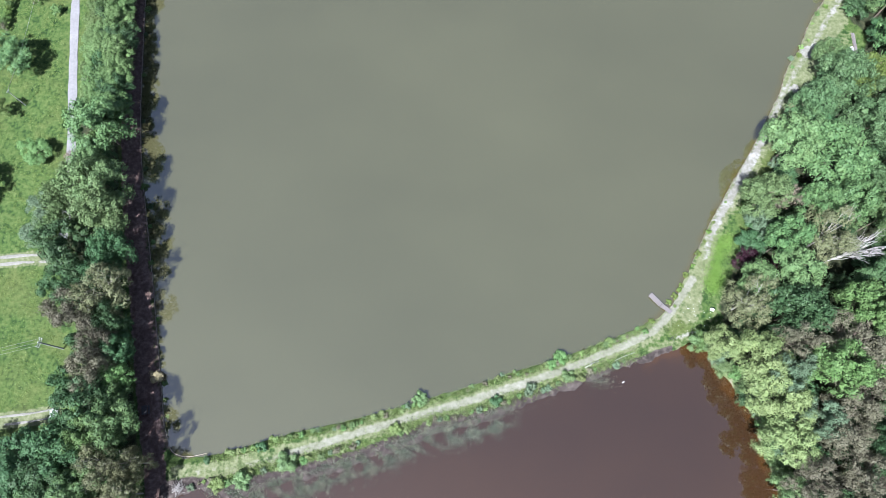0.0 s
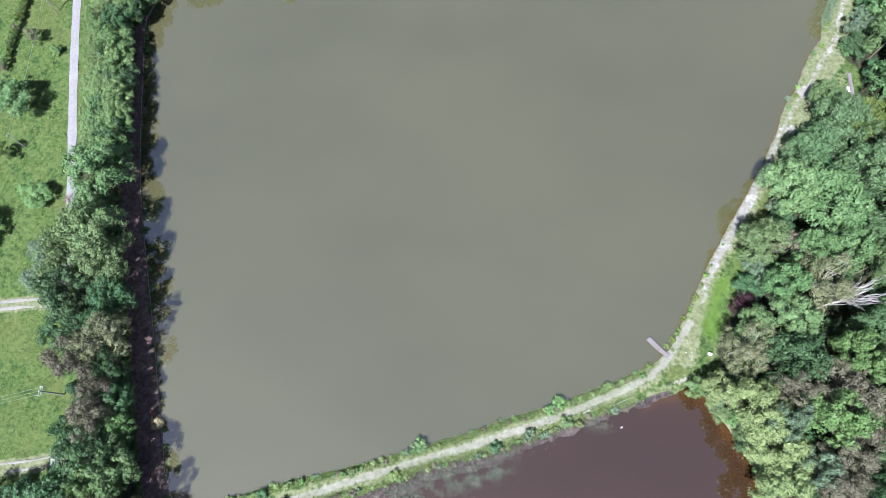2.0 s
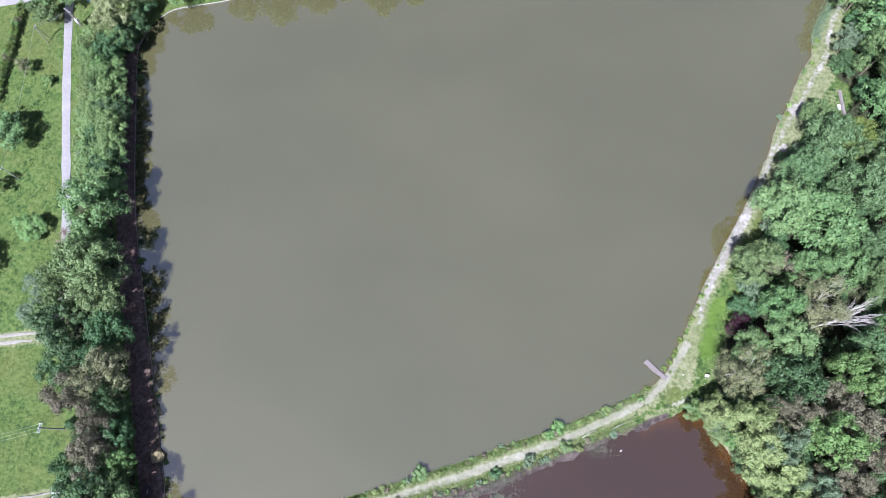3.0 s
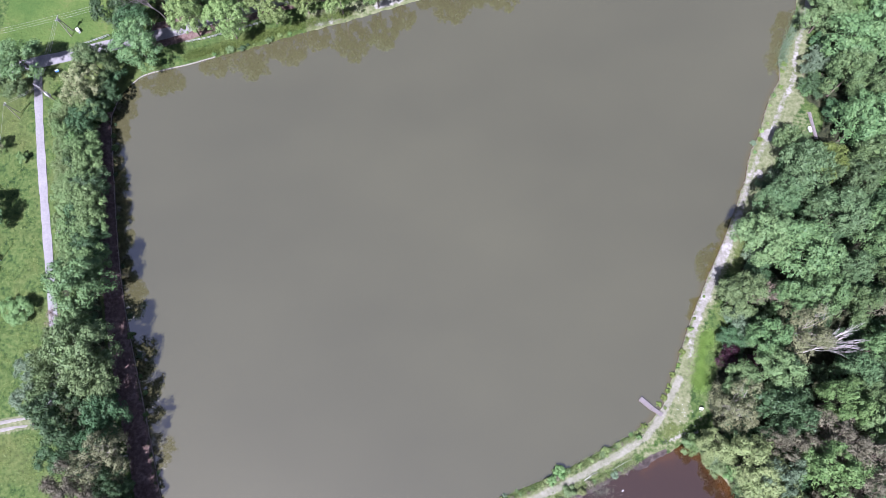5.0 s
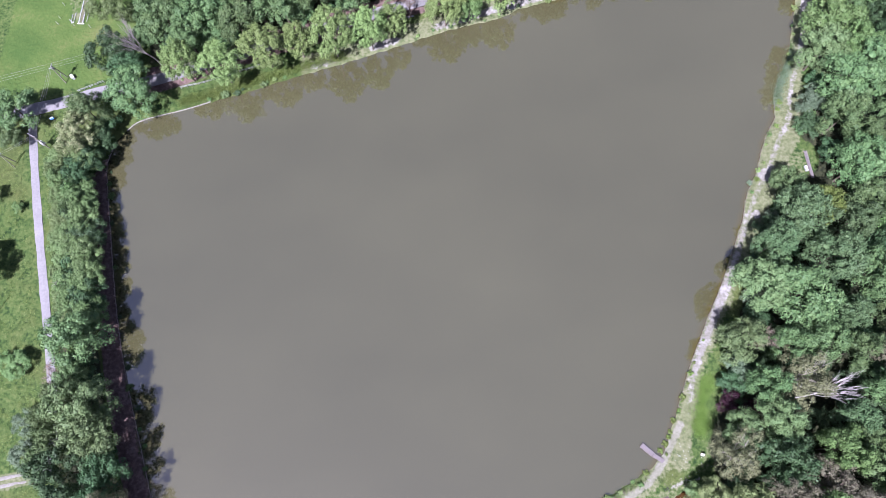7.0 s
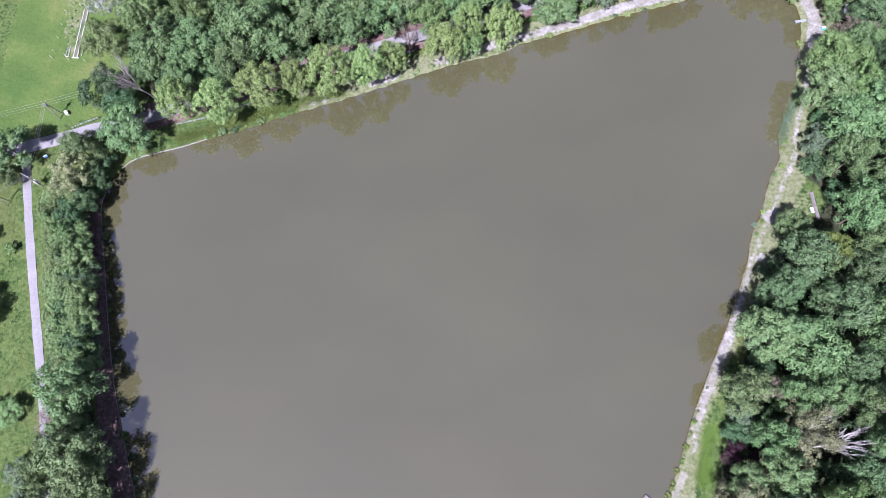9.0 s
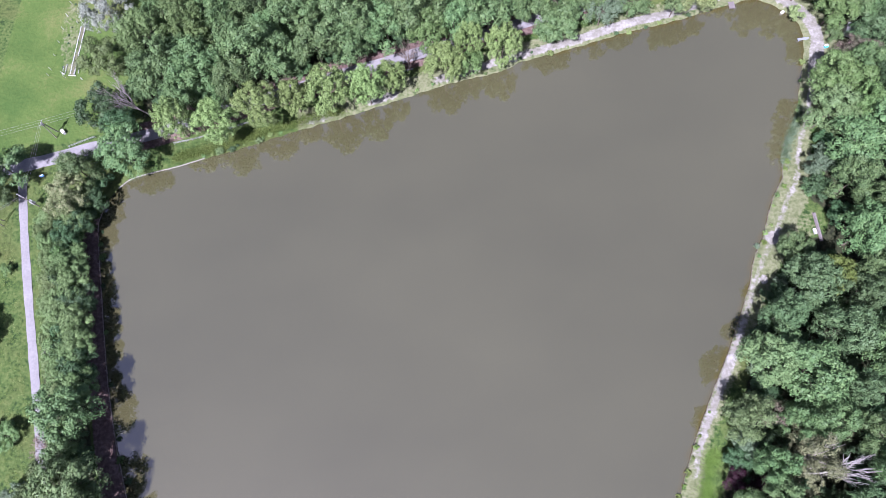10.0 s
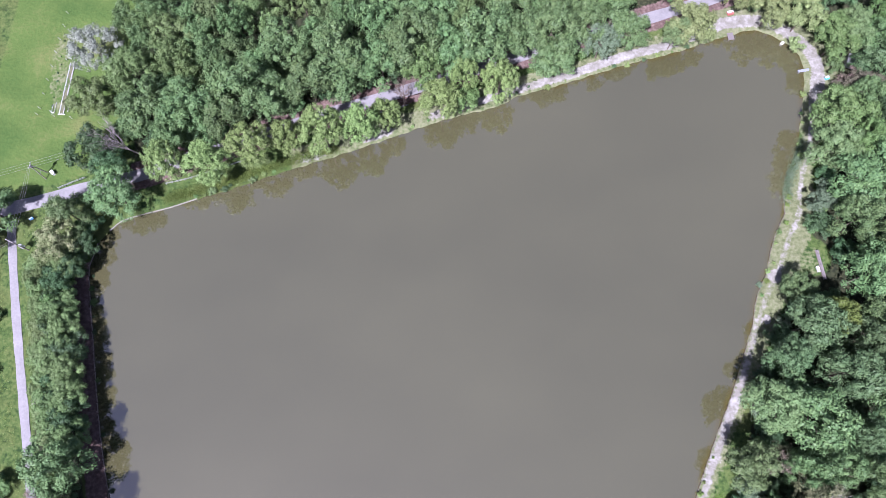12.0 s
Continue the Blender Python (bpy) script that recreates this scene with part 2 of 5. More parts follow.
def line_distance(x, y, line, closed=False):
    """The distance of places from a line."""
    far = np.full(x.shape, 1e9)
    ends = list(zip(line, np.roll(line, -1, 0)) if closed else zip(line, line[1:]))
    for a, b in ends:
        d = b - a
        t = np.clip(((x - a[0]) * d[0] + (y - a[1]) * d[1]) / (d @ d + 1e-9), 0, 1)
        far = np.minimum(far, (x - a[0] - t * d[0]) ** 2 + (y - a[1] - t * d[1]) ** 2)
    return np.sqrt(far)


def inside(x, y, line):
    odd = np.zeros(x.shape, bool)
    for a, b in zip(line, np.roll(line, -1, 0)):
        if a[1] != b[1]:
            odd ^= ((a[1] > y) != (b[1] > y)) & (x < (b[0] - a[0]) * (y - a[1]) / (b[1] - a[1]) + a[0])
    return odd


def grid_distance(xs, ys, line, closed=False, reach=14.0):
    """Distances from a line at the crossings of a grid, worked out near the line alone."""
    far = np.full((len(ys), len(xs)), reach)
    for a, b in zip(line, np.roll(line, -1, 0)) if closed else zip(line, line[1:]):
        i0, i1 = np.searchsorted(xs, [min(a[0], b[0]) - reach, max(a[0], b[0]) + reach])
        j0, j1 = np.searchsorted(ys, [min(a[1], b[1]) - reach, max(a[1], b[1]) + reach])
        if i1 > i0 and j1 > j0:
            x, y, d = xs[None, i0:i1], ys[j0:j1, None], b - a
            t = np.clip(((x - a[0]) * d[0] + (y - a[1]) * d[1]) / (d @ d + 1e-9), 0, 1)
            near = np.sqrt((x - a[0] - t * d[0]) ** 2 + (y - a[1] - t * d[1]) ** 2)
            far[j0:j1, i0:i1] = np.minimum(far[j0:j1, i0:i1], near)
    return far


def grid_offshore(xs, ys, line):
    x, y = np.meshgrid(xs, ys)
    return np.where(inside(x, y, line), -1, 1) * grid_distance(xs, ys, line, True)


def offshore(x, y, line):
    """Metres outside a closed shore, negative within it."""
    return np.where(inside(x, y, line), -1, 1) * line_distance(x, y, line, True)


# ---- the plan ----
SHORE_WEST = [(-56.4, -1.9), (-59.2, -1.5), (-61.1, 0.5), (-62.5, 4.5), (-63.6, 9.8), (-66.5, 23.2), (-69.3, 36.0), (-72.5, 49.6), (-75.71, 63.5), (-77.95, 76.5), (-79.45, 89.0), (-80.65, 101.0), (-81.75, 112.0), (-81.95, 118.0), (-79.9, 123.9), (-77.1, 126.9), (-72.9, 129.4)]
SHORE_NORTH = [(-62.0, 131.2), (-54.7, 132.8), (-47.4, 134.0), (-32.5, 137.4), (-17.6, 140.3), (-2.4, 143.8), (11.5, 147.0), (25.4, 149.0), (31.0, 151.2), (44.4, 153.5), (61.9, 157.0), (74.6, 158.8), (87.6, 161.5), (96.6, 163.0), (100.2, 162.0), (104.1, 159.0), (107.1, 155.7), (108.3, 151.7)]
SHORE_EAST = [(107.1, 145.0), (104.0, 137.0), (101.8, 130.7), (99.3, 125.4), (95.6, 120.3), (93.2, 114.4), (92.3, 110.0), (89.2, 105.9), (86.0, 100.2), (84.4, 96.2), (82.0, 93.0), (79.3, 88.4), (77.7, 84.0), (74.6, 78.4), (71.7, 73.2), (68.2, 67.4), (65.0, 62.6), (61.8, 57.6), (59.2, 53.4), (56.2, 48.4), (54.0, 44.2), (52.0, 40.4), (49.9, 36.3), (47.8, 32.7), (45.4, 29.6)]
SHORE_SOUTH = [(41.8, 27.4), (36.7, 24.9), (30.4, 22.6), (23.0, 19.7), (10.7, 16.0), (2.2, 13.1), (-5.0, 11.1), (-11.0, 9.2), (-25.3, 5.4), (-32.4, 3.9), (-39.4, 2.1), (-45.3, 0.3), (-51.1, -1.2)]
LOW_BANK = [(-57.5, -7.3), (-48.0, -7.4), (-43.5, -5.5), (-36.6, -3.8), (-29.6, -2.1), (-20.3, 0.3), (-13.2, 2.9), (-6.1, 5.5), (2.2, 7.3), (10.6, 9.7), (17.8, 12.1), (25.2, 14.9), (32.5, 17.3), (38.7, 19.4), (44.9, 21.5), (49.8, 22.2), (52.2, 21.6), (54.5, 18.8), (56.9, 15.3), (59.3, 11.2), (61.8, 7.7), (62.5, 3.8), (63.2, 0.4), (64.3, -4.0), (65.9, -8.5), (68.0, -20.0), (55.0, -60.0), (-20.0, -62.0), (-58.0, -40.0), (-62.0, -15.0)]
MUD = (1.5, 2.4, 2.9, 3.0, 3.0, 2.9, 2.6, 2.4, 2.1, 1.7, 1.4, 1.2, 1.1, 0.9, 0.6)  # bare mud between bank and water
SHORE_LOW = [(x + 0.3 * MUD[n], y - 0.95 * MUD[n]) if n < len(MUD) else (x, y) for n, (x, y) in enumerate(LOW_BANK)]
big_shore = smooth_line(SHORE_WEST + SHORE_NORTH + SHORE_EAST + SHORE_SOUTH, 1.6, True)
low_shore = smooth_line(SHORE_LOW, 1.6, True)
LANE = smooth_line([(-102.4, 132.5), (-100.7, 117.5), (-98.5, 101.0), (-95.8, 83.0), (-93.6, 68.6), (-92.05, 55.2), (-91.7, 47.0), (-92.6, 41.8)], 2.0)
ROAD = smooth_line([(-150.0, 128.5), (-125.0, 132.6), (-105.9, 135.6), (-95.7, 137.0), (-84.9, 139.0), (-67.9, 141.4), (-57.6, 144.1), (-36.0, 148.8), (-13.6, 153.6), (8.2, 157.9), (36.8, 163.8), (74.1, 170.9), (110.0, 179.0), (150.0, 190.0)], 2.0)
TRACK_UP = smooth_line([(-150.0, 38.5), (-120.0, 39.8), (-105.6, 40.7), (-100.4, 41.2), (-94.0, 41.5)], 2.0)
TRACK_LOW = smooth_line([(-150.0, 0.5), (-115.0, 3.2), (-98.2, 5.2), (-91.0, 6.1), (-86.5, 7.0)], 2.0)
WEST_PATH = smooth_line([(-61.5, -16.0), (-63.0, -5.0), (-65.6, 5.0), (-68.5, 18.0), (-71.5, 32.0), (-74.4, 45.0), (-77.6, 60.0), (-79.9, 74.0), (-81.3, 88.0), (-82.4, 102.0), (-83.4, 114.0)], 2.0)
DAM_PATH = smooth_line([(-58.2, -5.4), (-47.6, -3.6), (-39.2, -1.9), (-31.6, 0.3), (-25.2, 2.2), (-15.8, 5.1), (-6.2, 7.8), (9.0, 12.3), (24.4, 17.5), (31.0, 20.3), (37.2, 22.8), (42.7, 25.6), (46.3, 29.4), (49.1, 33.2), (52.0, 37.0)], 2.0)
EAST_PATH = smooth_line([(50.0, 29.0), (52.6, 35.0), (54.9, 41.2), (57.4, 47.7), (60.7, 53.6), (64.6, 59.6), (68.8, 66.4), (72.6, 72.4), (76.2, 79.3), (80.0, 86.2), (83.6, 91.4), (87.0, 96.0), (91.4, 103.4), (95.6, 109.6), (97.4, 115.4), (99.6, 120.4), (103.0, 126.6), (105.0, 132.0), (107.2, 138.0), (110.4, 145.0), (111.6, 152.0), (108.0, 159.0), (101.0, 165.0), (90.0, 166.0)], 2.0)
NORTH_BARE = smooth_line([(-34.0, 139.6), (-22.0, 141.2), (-8.0, 144.4), (6.0, 147.8), (31.0, 153.0), (46.0, 155.8), (62.0, 159.4), (76.0, 161.6), (90.0, 165.4)], 2.0)
MOWN = np.array([(-76.5, 144), (-74, 175), (-66, 205), (-40, 300), (-84.7, 320), (-115.4, 138), (-104, 139), (-86, 142.5)], float)
WOOD_EAST = np.array([(54.0, 20.5), (57.5, 26), (57.0, 31), (61, 39), (66, 50), (71, 60), (76, 70), (82, 82), (87, 88), (93, 95), (99, 108), (103, 117), (107, 126), (110, 134), (116, 145), (120, 158), (108, 168), (100, 172), (170, 190), (180, -30), (70, -30), (68, -8), (65, 2), (62.5, 9)], float)
WOOD_NORTH = np.array([(-71, 146), (-58, 147.5), (-36, 152), (-13, 157), (8, 161), (36, 167), (74, 174), (110, 182), (160, 194), (170, 250), (-40, 260), (-62, 205), (-72, 172)], float)
WOOD_WEST = np.array([(-66, -16), (-69, 5), (-73, 20), (-77.5, 40), (-81, 58), (-84, 78), (-86, 100), (-86.5, 112), (-90, 112), (-93, 80), (-90, 66), (-90, 46), (-89, 31), (-82.0, 25), (-80, 12), (-80, 3), (-84, 1.5), (-104, 1), (-104, -20)], float)

GROUND_LEVEL = 0.5


def roughness(x, y):
    return 0.10 * np.sin(0.31 * x + 1.3 * np.sin(0.17 * y)) + 0.08 * np.sin(0.53 * y + 0.8 * np.sin(0.29 * x)) + 0.05 * np.sin(1.7 * x + 0.9 * y) * np.sin(1.3 * y - 0.6 * x)


def ground_grid():
    """One sheet to the horizon, fine round the ponds, whose beds it holds."""
    out = np.array([2500.0, 1500, 900, 550, 350, 240, 190])
    xs = np.concatenate([-out, np.arange(-160, 160, 0.7), out[::-1]])
    ys = np.concatenate([80 - out[:6], np.arange(-66, 236, 0.7), 80 + out[:6][::-1]])
    x, y = np.meshgrid(xs, ys)
    near = (np.abs(x) < 190) & (y > -110) & (y < 280)
    d1, d2 = grid_offshore(xs, ys, big_shore), grid_offshore(xs, ys, low_shore)
    d = np.minimum(d1, d2)
    wave = roughness(x, y)
    wobble = 0.35 * np.sin(1.1 * x + 0.7 * y) * np.sin(0.8 * y - 0.5 * x)
    ragged = 0.5 * np.sin(1.9 * x + 1.2 * np.sin(0.9 * y)) * np.sin(1.4 * y + 0.6 * x) + 0.5 * np.sin(0.43 * x - 0.2 * y) + wobble
    z = np.clip(0.5 * (d + wobble * np.clip(1.5 - np.abs(d1), 0, 1) * 0.6 + 0.8 * ragged * np.clip(2.0 - np.abs(d2), 0, 1)), -1.1, GROUND_LEVEL)
    z = z + np.clip((d - 1.2) / 3, 0, 1) * wave * np.where(near, 1, 0)
    flat = np.minimum(grid_distance(xs, ys, ROAD) - 2.2, grid_distance(xs, ys, LANE) - 1.7)
    z = z - np.clip(1.0 - flat, 0, 1) * np.maximum(z - GROUND_LEVEL, 0)
    n, m = x.shape
    grid = np.arange(n * m).reshape(n, m)
    faces = np.stack([grid[:-1, :-1], grid[:-1, 1:], grid[1:, 1:], grid[1:, :-1]], -1).reshape(-1, 4)
    me = bpy.data.meshes.new("ground")
    me.vertices.add(n * m)
    me.vertices.foreach_set("co", np.stack([x, y, z], -1).astype(np.float32).ravel())
    me.loops.add(faces.size)
    me.loops.foreach_set("vertex_index", faces.astype(np.int32).ravel())
    me.polygons.add(len(faces))
    me.polygons.foreach_set("loop_start", np.arange(0, faces.size, 4, dtype=np.int32))
    me.polygons.foreach_set("use_smooth", np.ones(len(faces), bool))
    me.materials.append(GROUND)

    def fade(far, width, soft):
        return np.clip((width - far) / soft + 0.5, 0, 1)

    # the darkest ground colour, laid inside the three wood outlines
    wood_floor = np.maximum.reduce([fade(grid_offshore(xs, ys, WOOD_EAST), 0, 2.5), fade(grid_offshore(xs, ys, WOOD_NORTH), 0, 3), fade(grid_offshore(xs, ys, WOOD_WEST), 0.5, 2)])
    wood_floor = wood_floor * np.clip(np.hypot(x - 95.5, y - 98.5) / 2 - 2, 0, 1)  # open grass by the footbridge
    dam = 0.62 * fade(grid_distance(xs, ys, DAM_PATH), 2.6, 2.6)
    east = 0.85 * fade(grid_distance(xs, ys, EAST_PATH) - 2.4 * np.clip((y - 66) / 20, 0, 1) * np.clip((122 - y) / 12, 0, 1) - 2.6 * np.clip((y - 130) / 8, 0, 1), 2.2, 3.2)
    verge = fade(grid_distance(xs, ys, ROAD), 4.2, 1.5) * (x > -72)
    mud = fade(d2, np.clip(3.0 - (x - 5) / 20, 1.0, 3.0), 1.4) * (x < 46) * (grid_distance(xs, ys, np.array(LOW_BANK[:15])) < 4.5) * (d1 > 2)
    trail = fade(grid_distance(xs, ys, EAST_PATH) + 0.5 * np.clip((y - 120) / 10, 0, 1) - 1.1 * np.clip((y - 136) / 5, 0, 1), 1.15, 1.7) * np.clip((y - 34) / 10, 0, 1)
    masks = {
        "mown": fade(grid_offshore(xs, ys, MOWN), 0, 3),
        "wood_floor": wood_floor,
        "mud": mud,
        "dry": np.maximum.reduce([dam, east, 0.36 * fade(np.hypot(x - 53, y - 31), 7, 5), 0.5 * fade(np.hypot(x - 94.5, y - 97.5), 5, 4), 0.5 * fade(d2, 3.5, 3.0) * (x > 20), 0.75 * fade(grid_distance(xs, ys, TRACK_UP), 1.9, 1.0), 0.8 * fade(grid_distance(xs, ys, TRACK_LOW), 1.9, 1.0), 0.62 * fade(grid_distance(xs, ys, NORTH_BARE), 4.0, 3.0) * (x > -30), 0.48 * fade(np.hypot((x + 91.5) / 3.4, (y - 174) / 12.5), 1.0, 0.25)]),
        "earth": np.maximum.reduce([fade(grid_distance(xs, ys, WEST_PATH), 2.3, 1.4), verge * 0.8, 0.55 * fade(grid_distance(xs, ys, np.array(SHORE_WEST[2:14])), 1.6, 1.6), 0.42 * fade(d2, 0.7, 0.8)]),
        "straw": np.maximum(fade(grid_distance(xs, ys, DAM_PATH), 0.9, 1.1) * np.clip((x + 62) / 40, 0.4, 0.8), 0.55 * trail),
        "pale": np.maximum.reduce([trail * np.where(y < 92, 0.62 + 0.2 * np.cos((y - 62) / 9.0), np.clip(0.5 + (y - 122) / 20, 0.5, 1.0)), fade(grid_distance(xs, ys, NORTH_BARE), 1.3, 1.2) * np.where(x < 15, 0.4 + 0.45 * np.sin(0.35 * x + 4.0), np.clip((x + 10) / 70, 0.75, 1.0)), 0.8 * fade(np.hypot((x - 94) / 1.8, y - 166.0), 2.0, 1.6), 1.5 * fade(np.hypot(x - 85.6, y - 94.6), 1.5, 1.2), 1.2 * fade(np.hypot(x - 81.0, y - 84.6), 1.0, 0.9), 0.5 * fade(grid_distance(xs, ys, np.array([(46.0, 23.4), (49.9, 24.8), (53.4, 25.3)])), 0.6, 0.6)]),
    }
    for name, values in masks.items():
        layer = me.attributes.new(name, "FLOAT", "POINT")
        layer.data.foreach_set("value", values.astype(np.float32).ravel())
    me.update(calc_edges=True)
    return tagged(new("ground", me), "meadow, woodland floor and trodden banks round two ponds", "ground", kind="structure")


ground_grid()


def water_sheet(name, shore, mat, label, hollow):
    """Flat water, a little wider than its shore, so that it ends in the bank."""
    lo, hi = shore.min(0) - 3, shore.max(0) + 3
    step = 2.0
    xs, ys = np.arange(lo[0], hi[0] + step, step), np.arange(lo[1], hi[1] + step, step)
    x, y = np.meshgrid(xs, ys)
    d = grid_offshore(xs, ys, shore)
    keep = d < 2.9
    number = np.full(x.shape, -1)
    number[keep] = np.arange(keep.sum())
    cell = np.stack([number[:-1, :-1], number[:-1, 1:], number[1:, 1:], number[1:, :-1]], -1).reshape(-1, 4)
    cell = cell[(cell >= 0).all(1)]
    me = mesh_of(name, np.stack([x[keep], y[keep], np.zeros(keep.sum())], -1), cell.tolist(), mat)
    layer = me.attributes.new("shallow", "FLOAT", "POINT")
    layer.data.foreach_set("value", (np.clip(1 + d[keep] / hollow, 0, 1) * np.where(x[keep] > 40, 1.0, 0.35)).astype(np.float32))
    return tagged(new(name, me), label, "water", kind="structure")


water_sheet("water", big_shore, WATER_BIG, "large pond of murky olive-grey water, quite still", 2.5)
water_sheet("water", low_shore, WATER_BROWN, "smaller pond of dark reddish-brown peaty water", 5.0)


def strip(name, line, width, top, mat, label, category, camber=0.04):
    """A paved or gravelled strip with thickness along a line."""
    verts, faces = [], []
    for n, p in enumerate(line):
        way = line[min(n + 1, len(line) - 1)] - line[max(n - 1, 0)]
        side = np.array([-way[1], way[0]]) / np.linalg.norm(way)
        wob = 0.06 * math.sin(n * 1.7) + 0.05 * math.sin(n * 0.61)
        for k, h in ((-0.5, -0.3), (-0.5, 0.0), (0.0, camber), (0.5, 0.0), (0.5, -0.3)):
            q = p + side * (k * width + (wob if k else 0) * np.sign(k))
            verts.append((q[0], q[1], top + h))
        if n:
            a, b = 5 * (n - 1), 5 * n
            faces += [(a + k, b + k, b + k + 1, a + k + 1) for k in range(4)]
    return tagged(new(name, mesh_of(name, verts, faces, mat)), label, category, kind="structure")


strip("road", ROAD, 3.5, GROUND_LEVEL + 0.06, ASPHALT, "narrow grey asphalt road, dappled by tree shade", "road")
strip("road", LANE, 2.15, GROUND_LEVEL + 0.064, ASPHALT, "narrow pale asphalt lane along the meadow", "road")
for line, label in ((TRACK_UP, "pale wheel rut of a gravel farm track"), (TRACK_LOW, "sandy wheel rut of a farm track")):
    for side in (-0.85, 0.85):
        way = np.gradient(line, axis=0)
        normal = np.stack([-way[:, 1], way[:, 0]], -1) / np.linalg.norm(way, axis=1)[:, None]
        strip("track", line + side * normal, 0.62 if line is TRACK_UP else 0.5, GROUND_LEVEL + 0.12, GRAVEL, label, "track", 0.03)


# ---- trees ----
LABELS = {
    "oak": "broad green oak with a dense lumpy crown", "dark": "dark green bushy tree in the shade", "alder": "light green alder with a soft broad crown",
    "bright": "fresh green young broadleaf tree", "yellow": "yellow-green broadleaf tree in the wood", "teal": "bluish-green broadleaf tree in the wood", "lime": "bright lime-green broadleaf tree over the bank",
    "olive": "olive-green pollard willow beside the road", "soft": "feathery light green willow beside the lane", "sallow": "grey-green sallow bush with fine leaves",
    "silver": "silvery-leaved white willow beside a field", "birch": "thin grey-green birch with pale limbs showing", "brown": "brownish half-bare tree with thin foliage",
    "dead": "withered grey-brown leafless shrub", "cream": "green tree with cream blossom on its crown", "conifer": "dark green conifer with spreading sprays",
    "purple": "small dark purple-leaved bush",
}
# shape of each kind: boughs, clumps on a bough, clump size, leaves, leaf length, leaf width, limbs shown
SHAPES = {
    "oak": (14, 11, 0.15, 7400, 0.42, 0.33, False), "dark": (13, 10, 0.15, 6000, 0.42, 0.33, False), "alder": (15, 11, 0.14, 7000, 0.4, 0.29, False),
    "bright": (12, 11, 0.15, 7600, 0.42, 0.32, False), "yellow": (13, 11, 0.15, 7600, 0.4, 0.31, False), "lime": (13, 11, 0.15, 7600, 0.4, 0.31, False), "teal": (15, 11, 0.14, 7000, 0.4, 0.29, False),
    "olive": (18, 14, 0.11, 8800, 0.36, 0.26, False), "soft": (16, 10, 0.13, 7000, 0.62, 0.19, False), "sallow": (14, 10, 0.135, 5800, 0.38, 0.26, False),
    "silver": (16, 11, 0.13, 7000, 0.36, 0.22, False), "birch": (13, 10, 0.14, 6400, 0.34, 0.24, True), "brown": (13, 10, 0.145, 7000, 0.36, 0.24, True),
    "dead": (9, 6, 0.16, 2600, 0.5, 0.11, True), "cream": (14, 10, 0.145, 7000, 0.4, 0.3, False), "conifer": (14, 10, 0.14, 6200, 0.72, 0.2, False),
    "purple": (9, 8, 0.18, 2600, 0.5, 0.4, False),
}
PROTO_R, PROTO_H = 6.2, 15.5


def limb(bm, rng, start, end, r0, r1, wild=0.12):
    start, end = np.array(start, float), np.array(end, float)
    length = np.linalg.norm(end - start)
    points, radii = [], []
    for k in range(5):
        f = k / 4
        points.append(start + (end - start) * f + rng.normal(0, wild * length * 0.35, 3) * (0 < k < 4) + np.array([0, 0, 0.1 * length * math.sin(math.pi * f)]))
        radii.append(r0 + (r1 - r0) * f)
    tube(bm, points, radii, 4)
    return points


def unit(v):
    return v / np.linalg.norm(v, axis=-1)[..., None]


def shells(centre, radius, flat, rings, count):
    """Closed faceted lumps of inner foliage, as triangles."""
    turn = np.arange(count) * 2 * math.pi / count
    ring = np.array([[(r * math.cos(t), r * math.sin(t), h) for t in turn] for h, r in rings])
    faces = []
    for k in range(len(rings) - 1):
        for m in range(count):
            p, q, r, s = ring[k][m], ring[k][(m + 1) % count], ring[k + 1][(m + 1) % count], ring[k + 1][m]
            faces += [[p, q, r], [p, r, s]]
    faces += [[ring[-1][0], ring[-1][m], ring[-1][m + 1]] for m in range(1, count - 1)]
    shape = np.array(faces)[None] * radius[:, None, None, None] * np.array([1, 1, flat]) + centre[:, None, None, :]
    return shape.reshape(-1, 3, 3)


